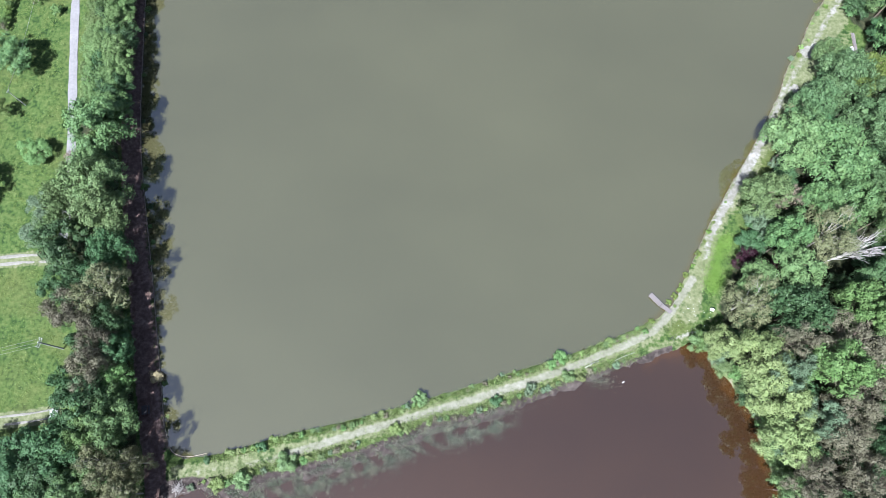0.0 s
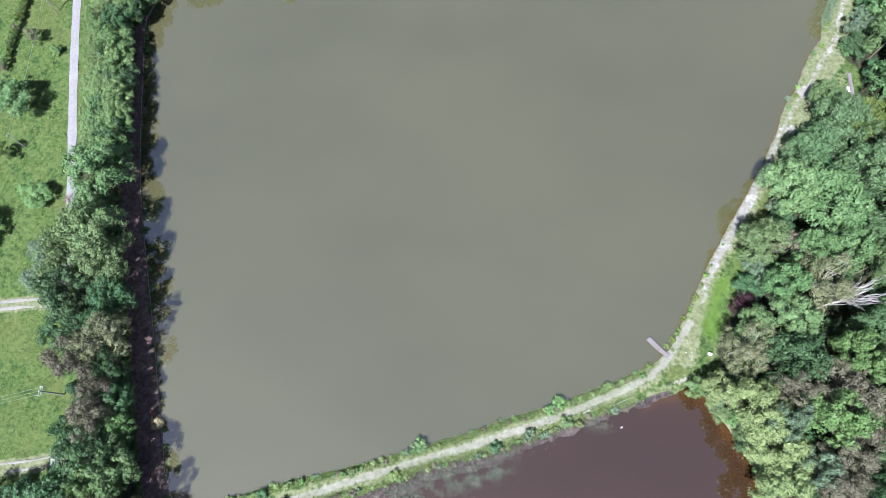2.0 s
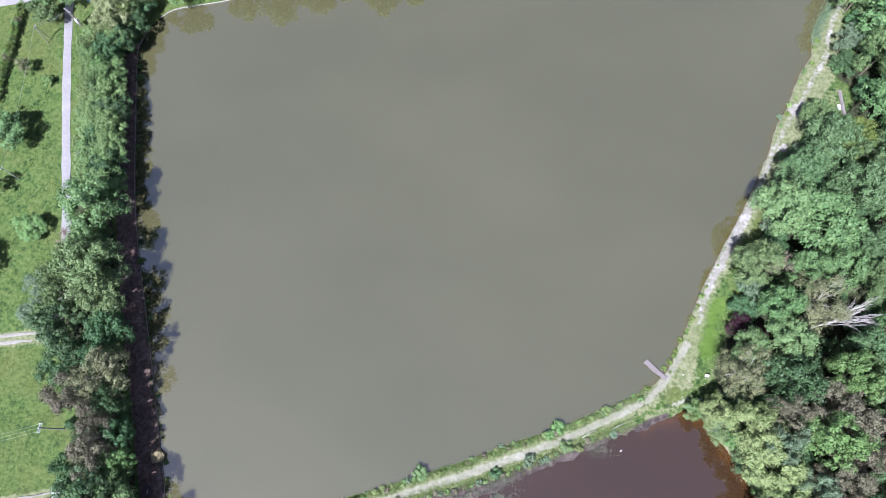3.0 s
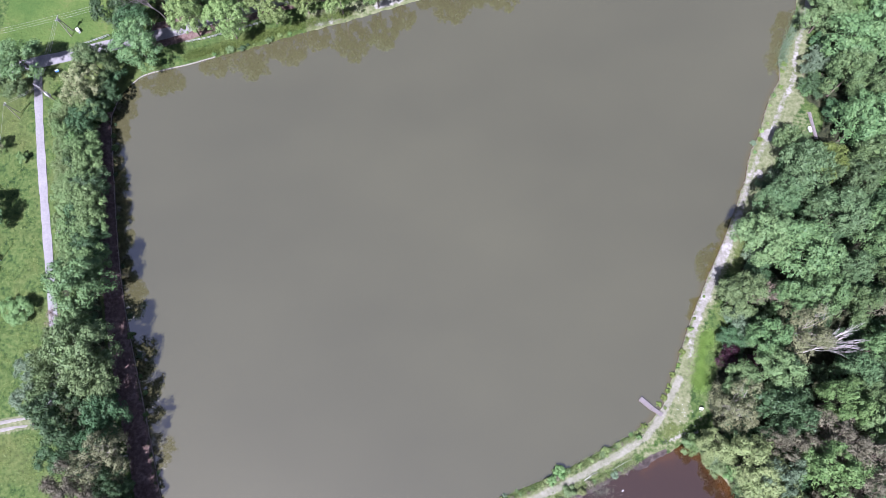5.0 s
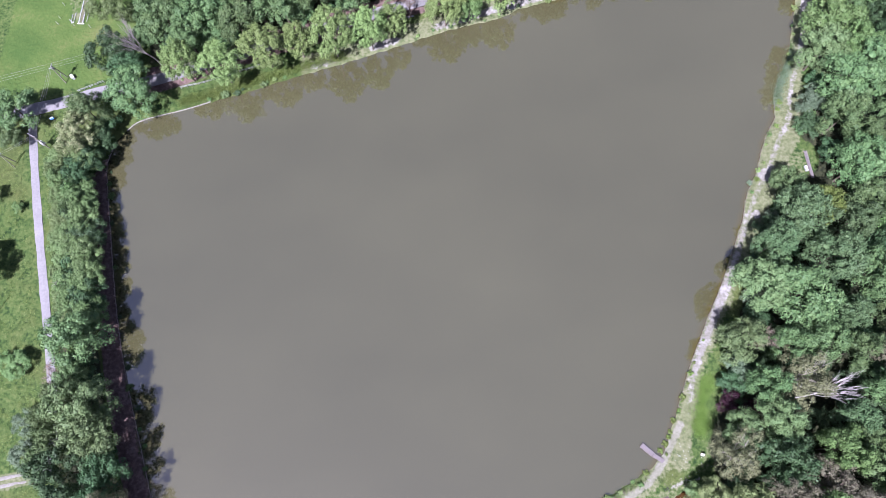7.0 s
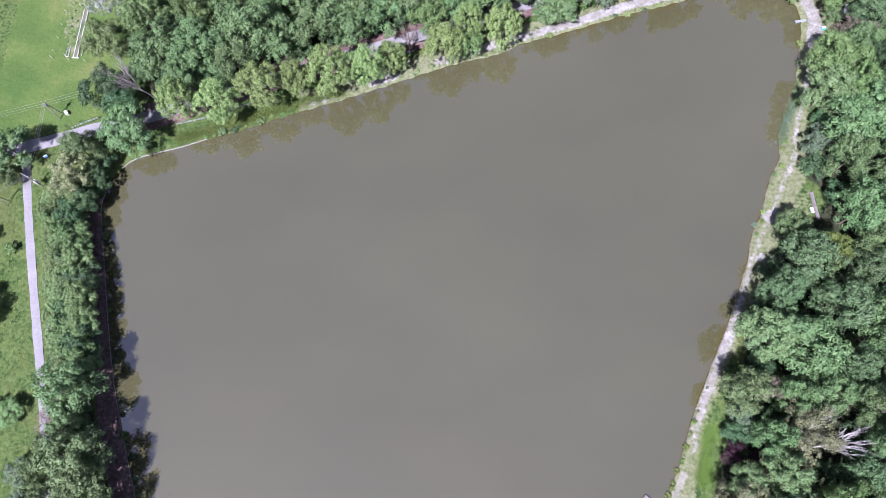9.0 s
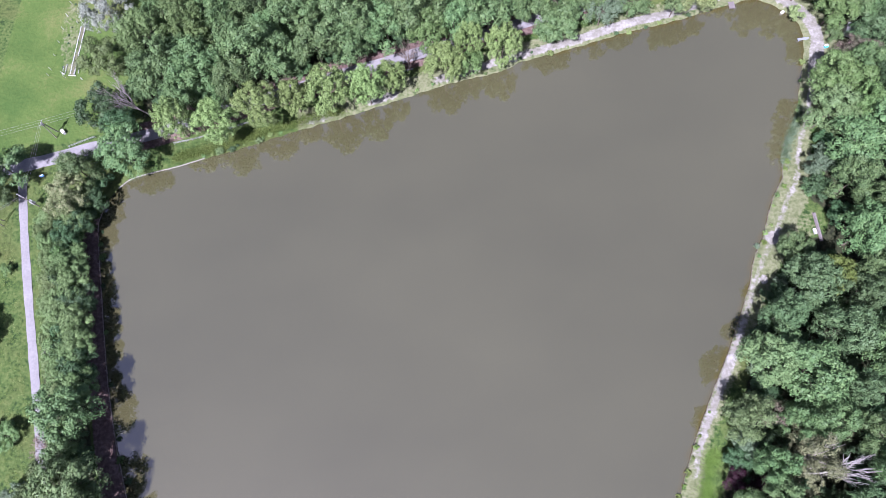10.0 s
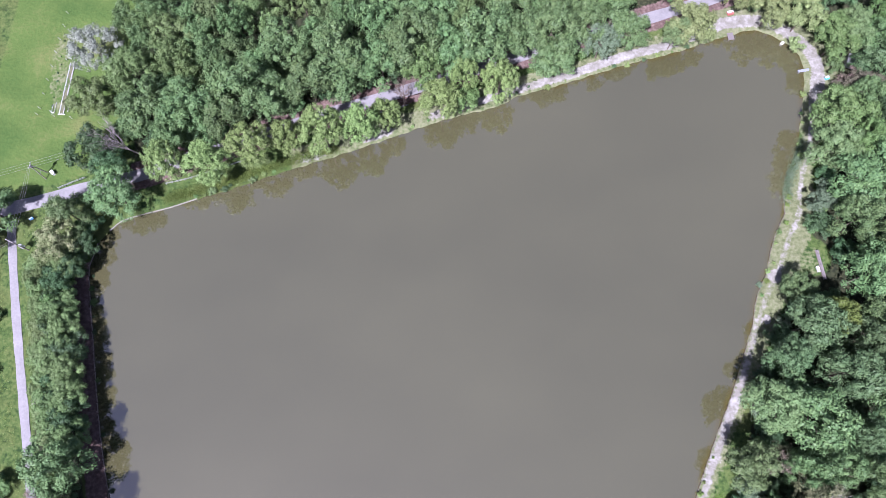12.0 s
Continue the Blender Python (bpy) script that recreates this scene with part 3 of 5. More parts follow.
def tree_meshes(kind, seed, small=False):
    """Meshes for the trunk with its limbs and for the crown: boughs over a dome, clumps of leaves over each bough."""
    boughs, twigs, size, leaves, length, width, bare = SHAPES[kind]
    if small:
        boughs, twigs, size, leaves, length, width = 7, 7, size * 1.5, 1800, length * 1.9, width * 1.9
    rng = np.random.default_rng(seed)
    low = small or kind in ("sallow", "purple", "dead", "dark")
    middle, tall = (0.5, 0.42) if low else (0.57, 0.4)
    # boughs wind up round the dome, unevenly long
    n = np.arange(boughs)
    up = np.clip(1 - 1.5 * (n + 0.3) / boughs + rng.normal(0, 0.08, boughs), -0.6, 0.98)
    turn = n * 2.39996 + rng.normal(0, 0.35, boughs) + seed
    flat = np.sqrt(1 - up**2)
    uneven = 1 + 0.13 * np.sin(2 * turn + seed) + 0.1 * np.sin(3 * turn + 2.1 * seed) + rng.normal(0, 0.07, boughs)
    reach, spread = 0.64 * uneven, 0.36
    if kind != "conifer":  # one bough fills the top
        up[0], flat[0], reach[0] = 0.95, 0.3, 0.5
    if kind == "olive":
        reach = 0.62 + rng.normal(0, 0.035, boughs)
    if kind == "conifer":
        flat, reach = (1 - up) * 0.6 + 0.05, 0.8 * uneven
    way = np.stack([flat * np.cos(turn), flat * np.sin(turn), up], -1)
    stretch = np.array([PROTO_R, PROTO_R, PROTO_H * tall])
    heart = np.array([0, 0, PROTO_H * middle])
    bough = heart + way * reach[:, None] * stretch
    thick = PROTO_R * spread * rng.uniform(0.75, 1.2, boughs)
    thick[0] = PROTO_R * 0.44
    # clumps stand on the outer side of their bough
    own = np.repeat(n, twigs)
    out = unit(unit(rng.normal(0, 1, (len(own), 3))) + 0.7 * way[own] + np.array([0, 0, 0.4]))
    centre = bough[own] + out * (thick[own] * rng.uniform(0.5, 1.05, len(own)))[:, None]
    big = PROTO_R * size * rng.uniform(0.7, 1.3, len(own))
    inner = heart + unit(rng.normal(0, 1, (16, 3))) * stretch * rng.uniform(0.15, 0.45, (16, 1))  # clumps that fill the middle
    centre, out = np.vstack([centre, inner]), np.vstack([out, unit(inner - heart + np.array([0, 0, 2.0]))])
    big = np.concatenate([big, np.full(16, PROTO_R * size * 1.3)])
    share = rng.choice(len(centre), leaves, p=big**2 / (big**2).sum())
    normal = unit(unit(rng.normal(0, 1, (leaves, 3))) + 0.6 * out[share] + np.array([0, 0, 0.2]))
    place = centre[share] + normal * (big[share] * rng.uniform(0.62, 1.28, leaves))[:, None]
    tilt = unit(normal + rng.normal(0, 0.3, (leaves, 3)))
    along = np.cross(tilt, rng.normal(0, 1, (leaves, 3)))
    if kind in ("soft", "conifer"):
        along = out[share] + rng.normal(0, 0.45, (leaves, 3)) - np.array([0, 0, 0.35])
        along -= tilt * (along * tilt).sum(1)[:, None]
    along = unit(along)
    across = np.cross(tilt, along)
    a = (length * rng.uniform(0.6, 1.35, leaves))[:, None] * along
    b = (width * rng.uniform(0.6, 1.35, leaves))[:, None] * across * 0.5
    corners = np.stack([place - a * 0.45 + b, place - a * 0.45 - b, place + a * 0.6], 1)
    corners = np.concatenate([corners, shells(centre, big * (0.4 if bare else 0.48), 0.9, [(-0.7, 0.6), (0.6, 0.7)], 3)])  # inner foliage
    if not bare:
        corners = np.concatenate([corners, shells(bough, thick * 0.36, 0.9, [(-0.8, 0.5), (0.1, 1.0), (0.85, 0.45)], 6)])
    # fill the stated radius and height
    wide = np.percentile(np.hypot(corners[:, 0, 0], corners[:, 0, 1]), 96)
    high = np.percentile(corners[:, 0, 2], 99.5)
    grow = np.array([PROTO_R / wide, PROTO_R / wide, PROTO_H / high])
    corners, centre = corners * grow, centre * grow
    crown = pieces("crown", corners, LEAVES[kind])
    bm = bmesh.new()
    pale = kind == "birch"
    fork = PROTO_H * (0.2 if low else 0.36)
    tube(bm, [(0, 0, -0.6), (0.05, 0, 0.3), (0.12, 0.1, fork), (0.0, 0.15, PROTO_H * (middle + 0.02))], [0.34, 0.26, 0.15, 0.04], 7)
    order = np.argsort(-centre[:, 2])[::5][: 12 if bare else 4]
    for k in order:
        tip = centre[k] * (1, 1, 1.0 if bare else 0.66) + (0, 0, big[k] * (0.0 if not bare else 0.7))
        points = limb(bm, rng, (0.1, 0.1, fork * rng.uniform(0.75, 1.3)), tip, 0.095 if pale else 0.08, 0.03 if pale else 0.02)
        if bare:
            for _ in range(3):
                limb(bm, rng, points[3], tip + rng.normal(0, 0.9, 3) + (0, 0, 0.4), 0.04, 0.015)
    trunk = bpy.data.meshes.new("trunk")
    bm.to_mesh(trunk)
    bm.free()
    trunk.materials.append(GREY_BARK if pale else BARK)
    return trunk, crown, corners


PROTOS = {}


def proto(kind, seed, small=False):
    key = kind, seed % (4 if kind in ("oak", "olive") else 3), small
    if key not in PROTOS:
        PROTOS[key] = tree_meshes(kind, 17 * key[1] + len(kind) * 5 + ord(kind[0]), small)
    return key


def tree(kind, x, y, radius, height, seed):
    """One tree, of a few shapes for each kind, turned and sized by its place."""
    trunk, crown, _ = PROTOS[proto(kind, seed, radius < 3.2)]
    name = "bush" if kind in ("purple", "dead") or height < 5.5 else "tree"
    ob = new(name)
    k = radius / PROTO_R
    ob.matrix_basis = pose(x, y, GROUND_LEVEL - 0.05, 0, 0, (seed * 137.5) % 360) @ Matrix.Diagonal((k * 1.04, k * 0.97, height / PROTO_H, 1))
    part("trunk", trunk, None, ob)
    part("crown", crown, None, ob)
    return tagged(ob, LABELS[kind], name, "woodland trees" if name == "tree" else "bushes")


WEST_TREES = [
    (-82.2, 70.3, 6.7, 16.9, 'oak'), (-90.0, 63.8, 3.7, 6, 'dead'), (-79.9, 54.9, 7.0, 16.8, 'alder'), (-78.3, 48.4, 6.4, 16.2, 'alder'),
    (-95.9, 46.5, 3.8, 6, 'sallow'), (-84.6, 41.3, 6.4, 15.8, 'dark'), (-75.6, 41.1, 5.2, 13.6, 'dark'), (-85.8, 34.0, 4.7, 11.3, 'dark'),
    (-74.1, 31.8, 5.7, 16.9, 'birch'), (-80.8, 27.2, 5.2, 15.8, 'brown'), (-75.0, 21.5, 4.8, 14.7, 'brown'), (-75.1, 15.2, 4.8, 14.7, 'brown'),
    (-70.8, 14.1, 3.2, 10.2, 'bright'), (-71.6, 19.8, 3.6, 11.0, 'dark'), (-73.4, 26.4, 3.9, 12.5, 'dark'), (-76.4, 35.6, 4.2, 13.0, 'dark'), (-78.6, 30.4, 3.8, 11.0, 'dark'),
    (-78.4, 20.2, 3.8, 11.0, 'dark'), (-71.6, 9.6, 3.4, 11.0, 'dark'),
]
WEST_TREES_LOW = [
    (-75.7, 8.5, 5.7, 14.7, 'dark'), (-69.4, 4.7, 5.6, 14.7, 'oak'), (-78.8, 0.3, 6.1, 14.7, 'dark'), (-73.5, 2.3, 5.0, 14.7, 'bright'),
    (-69.3, -3.6, 4.7, 15.8, 'birch'), (-63.4, -2.9, 3.4, 15.8, 'birch'), (-80.4, -6.0, 5.8, 13.6, 'dark'), (-90.0, -2.5, 6.1, 9.0, 'dark'),
    (-88.8, -8.5, 6.1, 9.0, 'dark'), (-74.0, -8.0, 5.7, 14.7, 'oak'), (-65.0, -8.9, 4.4, 14.7, 'birch'),
]
FIELD_TREES = [
    (-110.2, 91.8, 5.5, 9.0, 'oak'), (-100.8, 67.4, 4.0, 4, 'bright'), (-113.0, 57.6, 5.0, 10.2, 'oak'), (-96.6, 53.6, 3.2, 5, 'sallow'),
    (-110.6, 78.4, 2.6, 6, 'olive'), (-109.6, 111.2, 2.2, 5.0, 'birch'), (-103.6, 107.6, 1.6, 2.4, 'bright'),
]
FIELD_TREES2 = [
    (-103.7, 133.3, 6.5, 11.3, 'oak'), (-106.1, 126.3, 3.7, 7, 'oak'),
]
HEDGE_TREES = [
    (-84.2, 130.1, 5.8, 12.4, 'conifer'), (-85.7, 123.3, 5.6, 12.4, 'cream'), (-80.8, 122.0, 3.2, 7.0, 'dark'), (-80.2, 127.6, 3.0, 6.0, 'dark'), (-83.2, 117.0, 3.4, 9.0, 'dark'),
]
NORTH_ROW = [
    (-72.8, 133.7, 6.8, 12.4, 'oak'), (-58.9, 139.4, 5.0, 15.9, 'olive'), (-48.7, 137.6, 5.7, 15.8, 'olive'), (-37.8, 141.2, 6.0, 15.8, 'olive'),
    (-28.9, 143.1, 4.1, 14.7, 'olive'), (-19.7, 142.2, 5.7, 18.4, 'olive'), (-10.0, 143.2, 4.8, 16.6, 'olive'), (-3.8, 146.3, 3.8, 13.4, 'olive'), (-26.2, 147.6, 2.6, 5.5, 'lime'), (-31.6, 146.2, 2.2, 4.6, 'bright'),
    (10.4, 148.3, 5.4, 13.6, 'olive'), (17.1, 153.6, 3.9, 15.8, 'olive'), (17.0, 148.4, 3.4, 9.0, 'bright'), (25.8, 151.3, 5.0, 14.7, 'olive'),
    (41.6, 157.9, 6.5, 11.3, 'oak'), (53.7, 160.0, 5.1, 12.4, 'sallow'), (61.9, 162.0, 5.2, 12.4, 'oak'),
]
NORTH_SPECIAL = [
    (-77.6, 174.6, 6.9, 14.7, 'silver'), (-79.0, 146.6, 6.0, 12.0, 'dark'), (-74.6, 142.8, 4.4, 9.5, 'dark'), (-78.2, 160.2, 6.4, 13.6, 'soft'), (-68.2, 166.2, 6.6, 15.8, 'soft'),
    (-64.4, 155.9, 6.9, 15.8, 'oak'), (-52.4, 153.4, 6.6, 18.1, 'oak'), (-39.1, 155.5, 7.9, 20.3, 'oak'), (-14.9, 161.9, 8.6, 20.3, 'oak'),
    (5.1, 162.6, 8.6, 20.3, 'oak'), (6.5, 157.1, 5.7, 15.8, 'bright'), (-27.8, 168.0, 7.1, 18.1, 'oak'), (-57.3, 174.8, 6.7, 15.8, 'soft'),
    (77.2, 162.4, 6.2, 13.5, 'lime'), (82.4, 160.4, 2.7, 8.0, 'lime'), (73.4, 160.0, 3.6, 12.0, 'alder'), (99.8, 163.8, 5.2, 13.0, 'lime'), (113.8, 152.8, 5.8, 13.5, 'bright'), (117.6, 154.2, 5.5, 14.0, 'alder'), (107.4, 161.0, 5.0, 13.0, 'lime'), (91.5, 171.0, 5.8, 14.0, 'lime'), (106.0, 155.4, 2.4, 4.5, 'lime'), (23.6, 162.3, 7.9, 19.2, 'oak'),
    (41.2, 163.8, 8.1, 18.1, 'oak'),
]
NORTH_EDGE = [
    (-52.8, 149.3, 5.7, 9.0, 'oak'), (-32.6, 154.6, 6.7, 14.7, 'oak'), (-22.3, 156.8, 6.3, 15.8, 'oak'), (-13.1, 157.4, 6.3, 14.7, 'oak'),
    (-3.8, 160.1, 6.3, 15.8, 'oak'), (14.1, 160.5, 6.5, 16.9, 'oak'), (34.1, 163.4, 5.9, 15.8, 'oak'), (50.7, 166.0, 6.8, 14.7, 'oak'),
    (58.4, 167.6, 6.2, 14.7, 'oak'), (-57.6, 146.8, 5.0, 14.7, 'oak'), (-43.9, 149.3, 5.8, 15.8, 'oak'),
]
EAST_TREES = [
    (72.9, 65.6, 6.9, 17.6, 'alder'), (65.6, 53.0, 5.4, 14.7, 'alder'), (80.0, 61.3, 8.1, 19.2, 'oak'), (76.5, 43.9, 6.6, 17.0, 'birch'),
    (62.6, 34.4, 4.3, 12.0, 'alder'), (59.6, 30.2, 5.7, 14.7, 'birch'), (68.4, 27.9, 6.2, 18.1, 'dark'), (76.2, 21.7, 6.6, 18.1, 'brown'),
    (80.7, 28.5, 5.1, 18.1, 'bright'), (68.3, 35.7, 5.5, 16.9, 'alder'), (62.9, 40.3, 3.25, 5.5, 'purple'), (67.4, 39.0, 2.2, 4.6, 'purple'), (65.6, 48.7, 3.2, 9.0, 'sallow'),
    (71.1, 53.0, 3.4, 12.4, 'dead'), (90.9, 69.7, 6.4, 18.1, 'teal'),
]
EAST_LOW = [
    (54.4, 21.4, 4.2, 9.6, 'lime'), (60.6, 17.5, 6.4, 14.8, 'lime'), (63.7, 11.0, 6.6, 14.2, 'lime'), (64.8, 15.7, 4.4, 16.9, 'sallow'),
    (64.2, 2.4, 5.8, 14.2, 'lime'), (73.7, 16.1, 6.0, 19.2, 'bright'), (77.6, 10.9, 5.3, 18.1, 'brown'), (73.6, 3.6, 5.7, 16.9, 'brown'),
    (69.9, 6.7, 4.4, 16.9, 'sallow'), (66.5, -4.6, 5.4, 15.8, 'brown'), (75.9, -4.4, 5.7, 18.1, 'brown'), (63.9, -6.8, 3.7, 10.2, 'alder'),
    (80.9, 17.2, 5.8, 19.2, 'brown'),
]
EAST_NORTH = [
    (107.0, 130.6, 7.2, 16.2, 'bright'), (115.5, 134.5, 5.0, 15.0, 'oak'), (102.9, 122.6, 6.2, 15.9, 'alder'), (117.2, 139.5, 4.6, 10.2, 'brown'), (123.5, 145.0, 5.6, 14.0, 'teal'), (123.0, 151.5, 5.0, 14.0, 'oak'), (120.5, 146.6, 3.4, 8.0, 'dark'), (117.1, 142.8, 4.1, 6, 'dead'),
    (98.4, 110.6, 3.2, 9.2, 'sallow'), (103.0, 104.0, 5.6, 18.1, 'oak'), (107.1, 114.4, 8.3, 19.2, 'oak'), (87.4, 90.4, 3.9, 9.0, 'oak'),
    (92.7, 82.0, 4.3, 14.7, 'yellow'), (86.0, 81.0, 6.4, 16.9, 'teal'), (102.0, 91.0, 6.6, 19.2, 'oak'),
]

PLACED = []
for rows in (WEST_TREES, WEST_TREES_LOW, FIELD_TREES, FIELD_TREES2, HEDGE_TREES, NORTH_ROW, NORTH_SPECIAL, NORTH_EDGE, EAST_TREES, EAST_LOW, EAST_NORTH):
    for x, y, radius, height, kind in rows:
        tree(kind, x, y, radius, height, len(PLACED))
        PLACED.append((x, y, radius))


BACK_WOOD, FAR_WOOD = [], 26.0
PLACED += [(96.0, 97.5, 6.5), (90.5, 95.5, 6.0), (88.5, 91.5, 4.5), (96.5, 93.5, 6.0)]  # open grass by the footbridge
PLACED += [(80.0, 39.0, 5.5), (83.5, 41.0, 5.5), (77.0, 36.0, 4.0)]  # gap round the bleached tree
PLACED += [(-72.8, 148.2, 4.6), (-68.0, 148.0, 7.0)]  # kept clear for the dead tree


# the willow belt between lane and pond: low by the lane, tall by the path
belt = np.random.default_rng(31)
for k in range(12):
    y = 77.0 + 3.9 * k
    lane = -94.4 - 0.115 * (y - 77)
    for off, radius, height in ((4.4, 2.3, 3.4), (7.8, 3.6, 7.2), (12.5, 4.2, 9.0)):
        x, yy = lane + off + belt.normal(0, 0.5), y + belt.normal(0, 0.7)
        kind = "dark" if off > 11 and k % 4 == 1 else "sallow" if off < 4 and k % 3 == 0 else "soft"
        tree(kind, x, yy, radius * belt.uniform(0.9, 1.2), height * belt.uniform(0.85, 1.15), len(PLACED))
        PLACED.append((x, yy, radius))


def fill_wood(outline, kinds, seed, low, high, spread, sizes, limits):
    """Trees between the ones already placed, no closer than their crowns allow."""
    rng = np.random.default_rng(seed)
    x0, y0, x1, y1 = limits
    x, y = rng.uniform(x0, x1, 5000), rng.uniform(y0, y1, 5000)
    size = rng.uniform(*sizes, 5000)
    height = rng.uniform(low, high, 5000)
    pick = rng.integers(0, len(kinds), 5000)
    keep = inside(x, y, outline) & (x < 98 + 0.19 * y + 0.3 * np.clip(y - 110, 0, 99)) & (y < 192 - 0.13 * x)
    done = np.array(PLACED)
    for k in np.nonzero(keep)[0]:
        if (((x[k] - done[:, 0]) ** 2 + (y[k] - done[:, 1]) ** 2) > (spread * (size[k] + done[:, 2])) ** 2).all():
            far = offshore(x[k : k + 1], y[k : k + 1], big_shore[::4])[0] > FAR_WOOD
            (BACK_WOOD.append if far else lambda row: tree(*row))((kinds[pick[k]], round(x[k], 2), round(y[k], 2), size[k], height[k], len(PLACED)))
            PLACED.append((x[k], y[k], size[k]))
            done = np.array(PLACED)


fill_wood(WOOD_EAST, ["oak", "oak", "oak", "teal", "alder", "dark", "brown", "bright"], 5, 15, 18.5, 0.66, (4.0, 6.0), (54, -16, 120, 60))
fill_wood(WOOD_EAST, ["oak", "oak", "bright", "teal", "oak", "dark", "alder"], 6, 15, 19, 0.66, (4.2, 6.4), (66, 50, 150, 190))
fill_wood(WOOD_NORTH, ["oak", "oak", "bright", "soft", "oak", "alder", "oak"], 7, 13.5, 20.5, 0.62, (4.2, 7.0), (-74, 146, 150, 206))
fill_wood(WOOD_NORTH, ["dark", "oak"], 12, 5, 8, 0.42, (3.0, 4.0), (-74, 146, 112, 172))
fill_wood(WOOD_WEST, ["dark", "oak", "dark", "alder"], 8, 11, 13, 0.58, (3.5, 5.0), (-100, -18, -66, 66))
fill_wood(WOOD_EAST, ["dark"], 9, 4, 7, 0.5, (3.0, 4.0), (54, -16, 112, 150))


# low growth along the wood's edge by the eastern path
edge = smooth_line([(58.5, 26.5), (60.5, 37.5), (67.0, 50.0), (72.5, 60.5), (77.5, 70.5), (83.5, 82.5), (98.8, 106.0), (104.0, 117.5), (108.0, 126.0), (111.5, 134.5)], 3.0)
for k, p in enumerate(edge):
    if not 86 < p[1] < 104:
        tree(("dark", "alder", "oak", "bright", "dark", "sallow")[k % 6], p[0] + (3.0 if p[1] < 45 else 0.2 if p[1] < 104 else -0.9) + 0.5 * math.sin(k * 2.1), p[1], 2.1 + 0.6 * math.sin(k * 1.3), 4.2 + 1.4 * math.sin(k * 0.9), 500 + k)


for k, (x, y, radius, height, kind) in enumerate([(112.6, 139.6, 2.6, 5.0, "dark"), (114.2, 142.6, 2.2, 4.2, "brown"), (114.6, 147.8, 2.4, 4.6, "oak"), (115.4, 151.6, 2.8, 6.0, "bright"), (113.8, 157.4, 2.4, 5.0, "dark"),
                                                  (110.2, 136.0, 2.3, 5.0, "oak"), (107.6, 124.8, 2.2, 5.4, "dark"), (105.4, 119.6, 2.4, 5.0, "alder"), (104.8, 168.0, 2.6, 5.0, "dark"), (98.6, 169.4, 2.4, 4.4, "oak")]):
    tree(kind, x, y, radius, height, 860 + k)


for k, p in enumerate(smooth_line(LOW_BANK[15:25], 2.2)):
    side = np.array([0.87, 0.5]) * (0.9 + 0.5 * math.sin(k * 2.3))
    tree(("alder", "bright", "alder", "dark", "sallow")[k % 5], p[0] + side[0], p[1] + side[1], 2.2 + 0.5 * math.sin(k * 1.7), 3.8 + 1.2 * math.sin(k * 1.1), 960 + k)


for k, p in enumerate(WEST_PATH[2:]):
    if k % 3:
        x, y = p + np.array([-4.0 + 0.5 * math.sin(k * 1.9), 0.4 * math.sin(k)])
        tree(("dark", "oak", "dark", "bright", "dark")[k % 5], x, y, 2.5 + 0.4 * math.sin(k * 1.3), 8.6 + 1.6 * math.sin(k * 0.7), 900 + k)


def back_wood():
    """The trees at the back of the woods, in one mesh: leaves and trunks."""
    shapes, kinds, tones = [], [], []
    for kind, x, y, radius, height, seed in BACK_WOOD:
        key = proto(kind, seed)
        k, turn = radius / PROTO_R, radians((seed * 137.5) % 360)
        spin = np.array([[math.cos(turn), -math.sin(turn), 0], [math.sin(turn), math.cos(turn), 0], [0, 0, 1]])
        foot = [(0.3 * math.cos(t), 0.3 * math.sin(t), -0.5) for t in (0, 2.1, 4.2)]
        stem = np.array([[foot[0], foot[1], (0, 0, 9)], [foot[1], foot[2], (0, 0, 9)], [foot[2], foot[0], (0, 0, 9)]])
        whole, count = PROTOS[key][2], SHAPES[kind][3]
        shape = np.concatenate([whole[:count:2], whole[1:count:6], whole[count:], stem])
        shapes.append((shape * (k, k, height / PROTO_H)) @ spin.T + (x, y, GROUND_LEVEL - 0.05))
        kinds += [list(LEAVES).index(kind)] * (len(shape) - 3) + [len(LEAVES)] * 3
        tones += [(seed * 0.618) % 1.0] * len(shape)
    me = pieces("woodland", np.concatenate(shapes), LEAVES["dark"])
    me.materials.clear()
    for mat in (*LEAVES.values(), BARK):
        me.materials.append(mat)
    me.polygons.foreach_set("material_index", np.array(kinds, np.int32))
    me.attributes.new("tone", "FLOAT", "FACE").data.foreach_set("value", np.array(tones, np.float32))
    me.update()
    tagged(new("woodland", me), "dense green broadleaf woodland behind the pond", "woodland", kind="stuff")


back_wood()


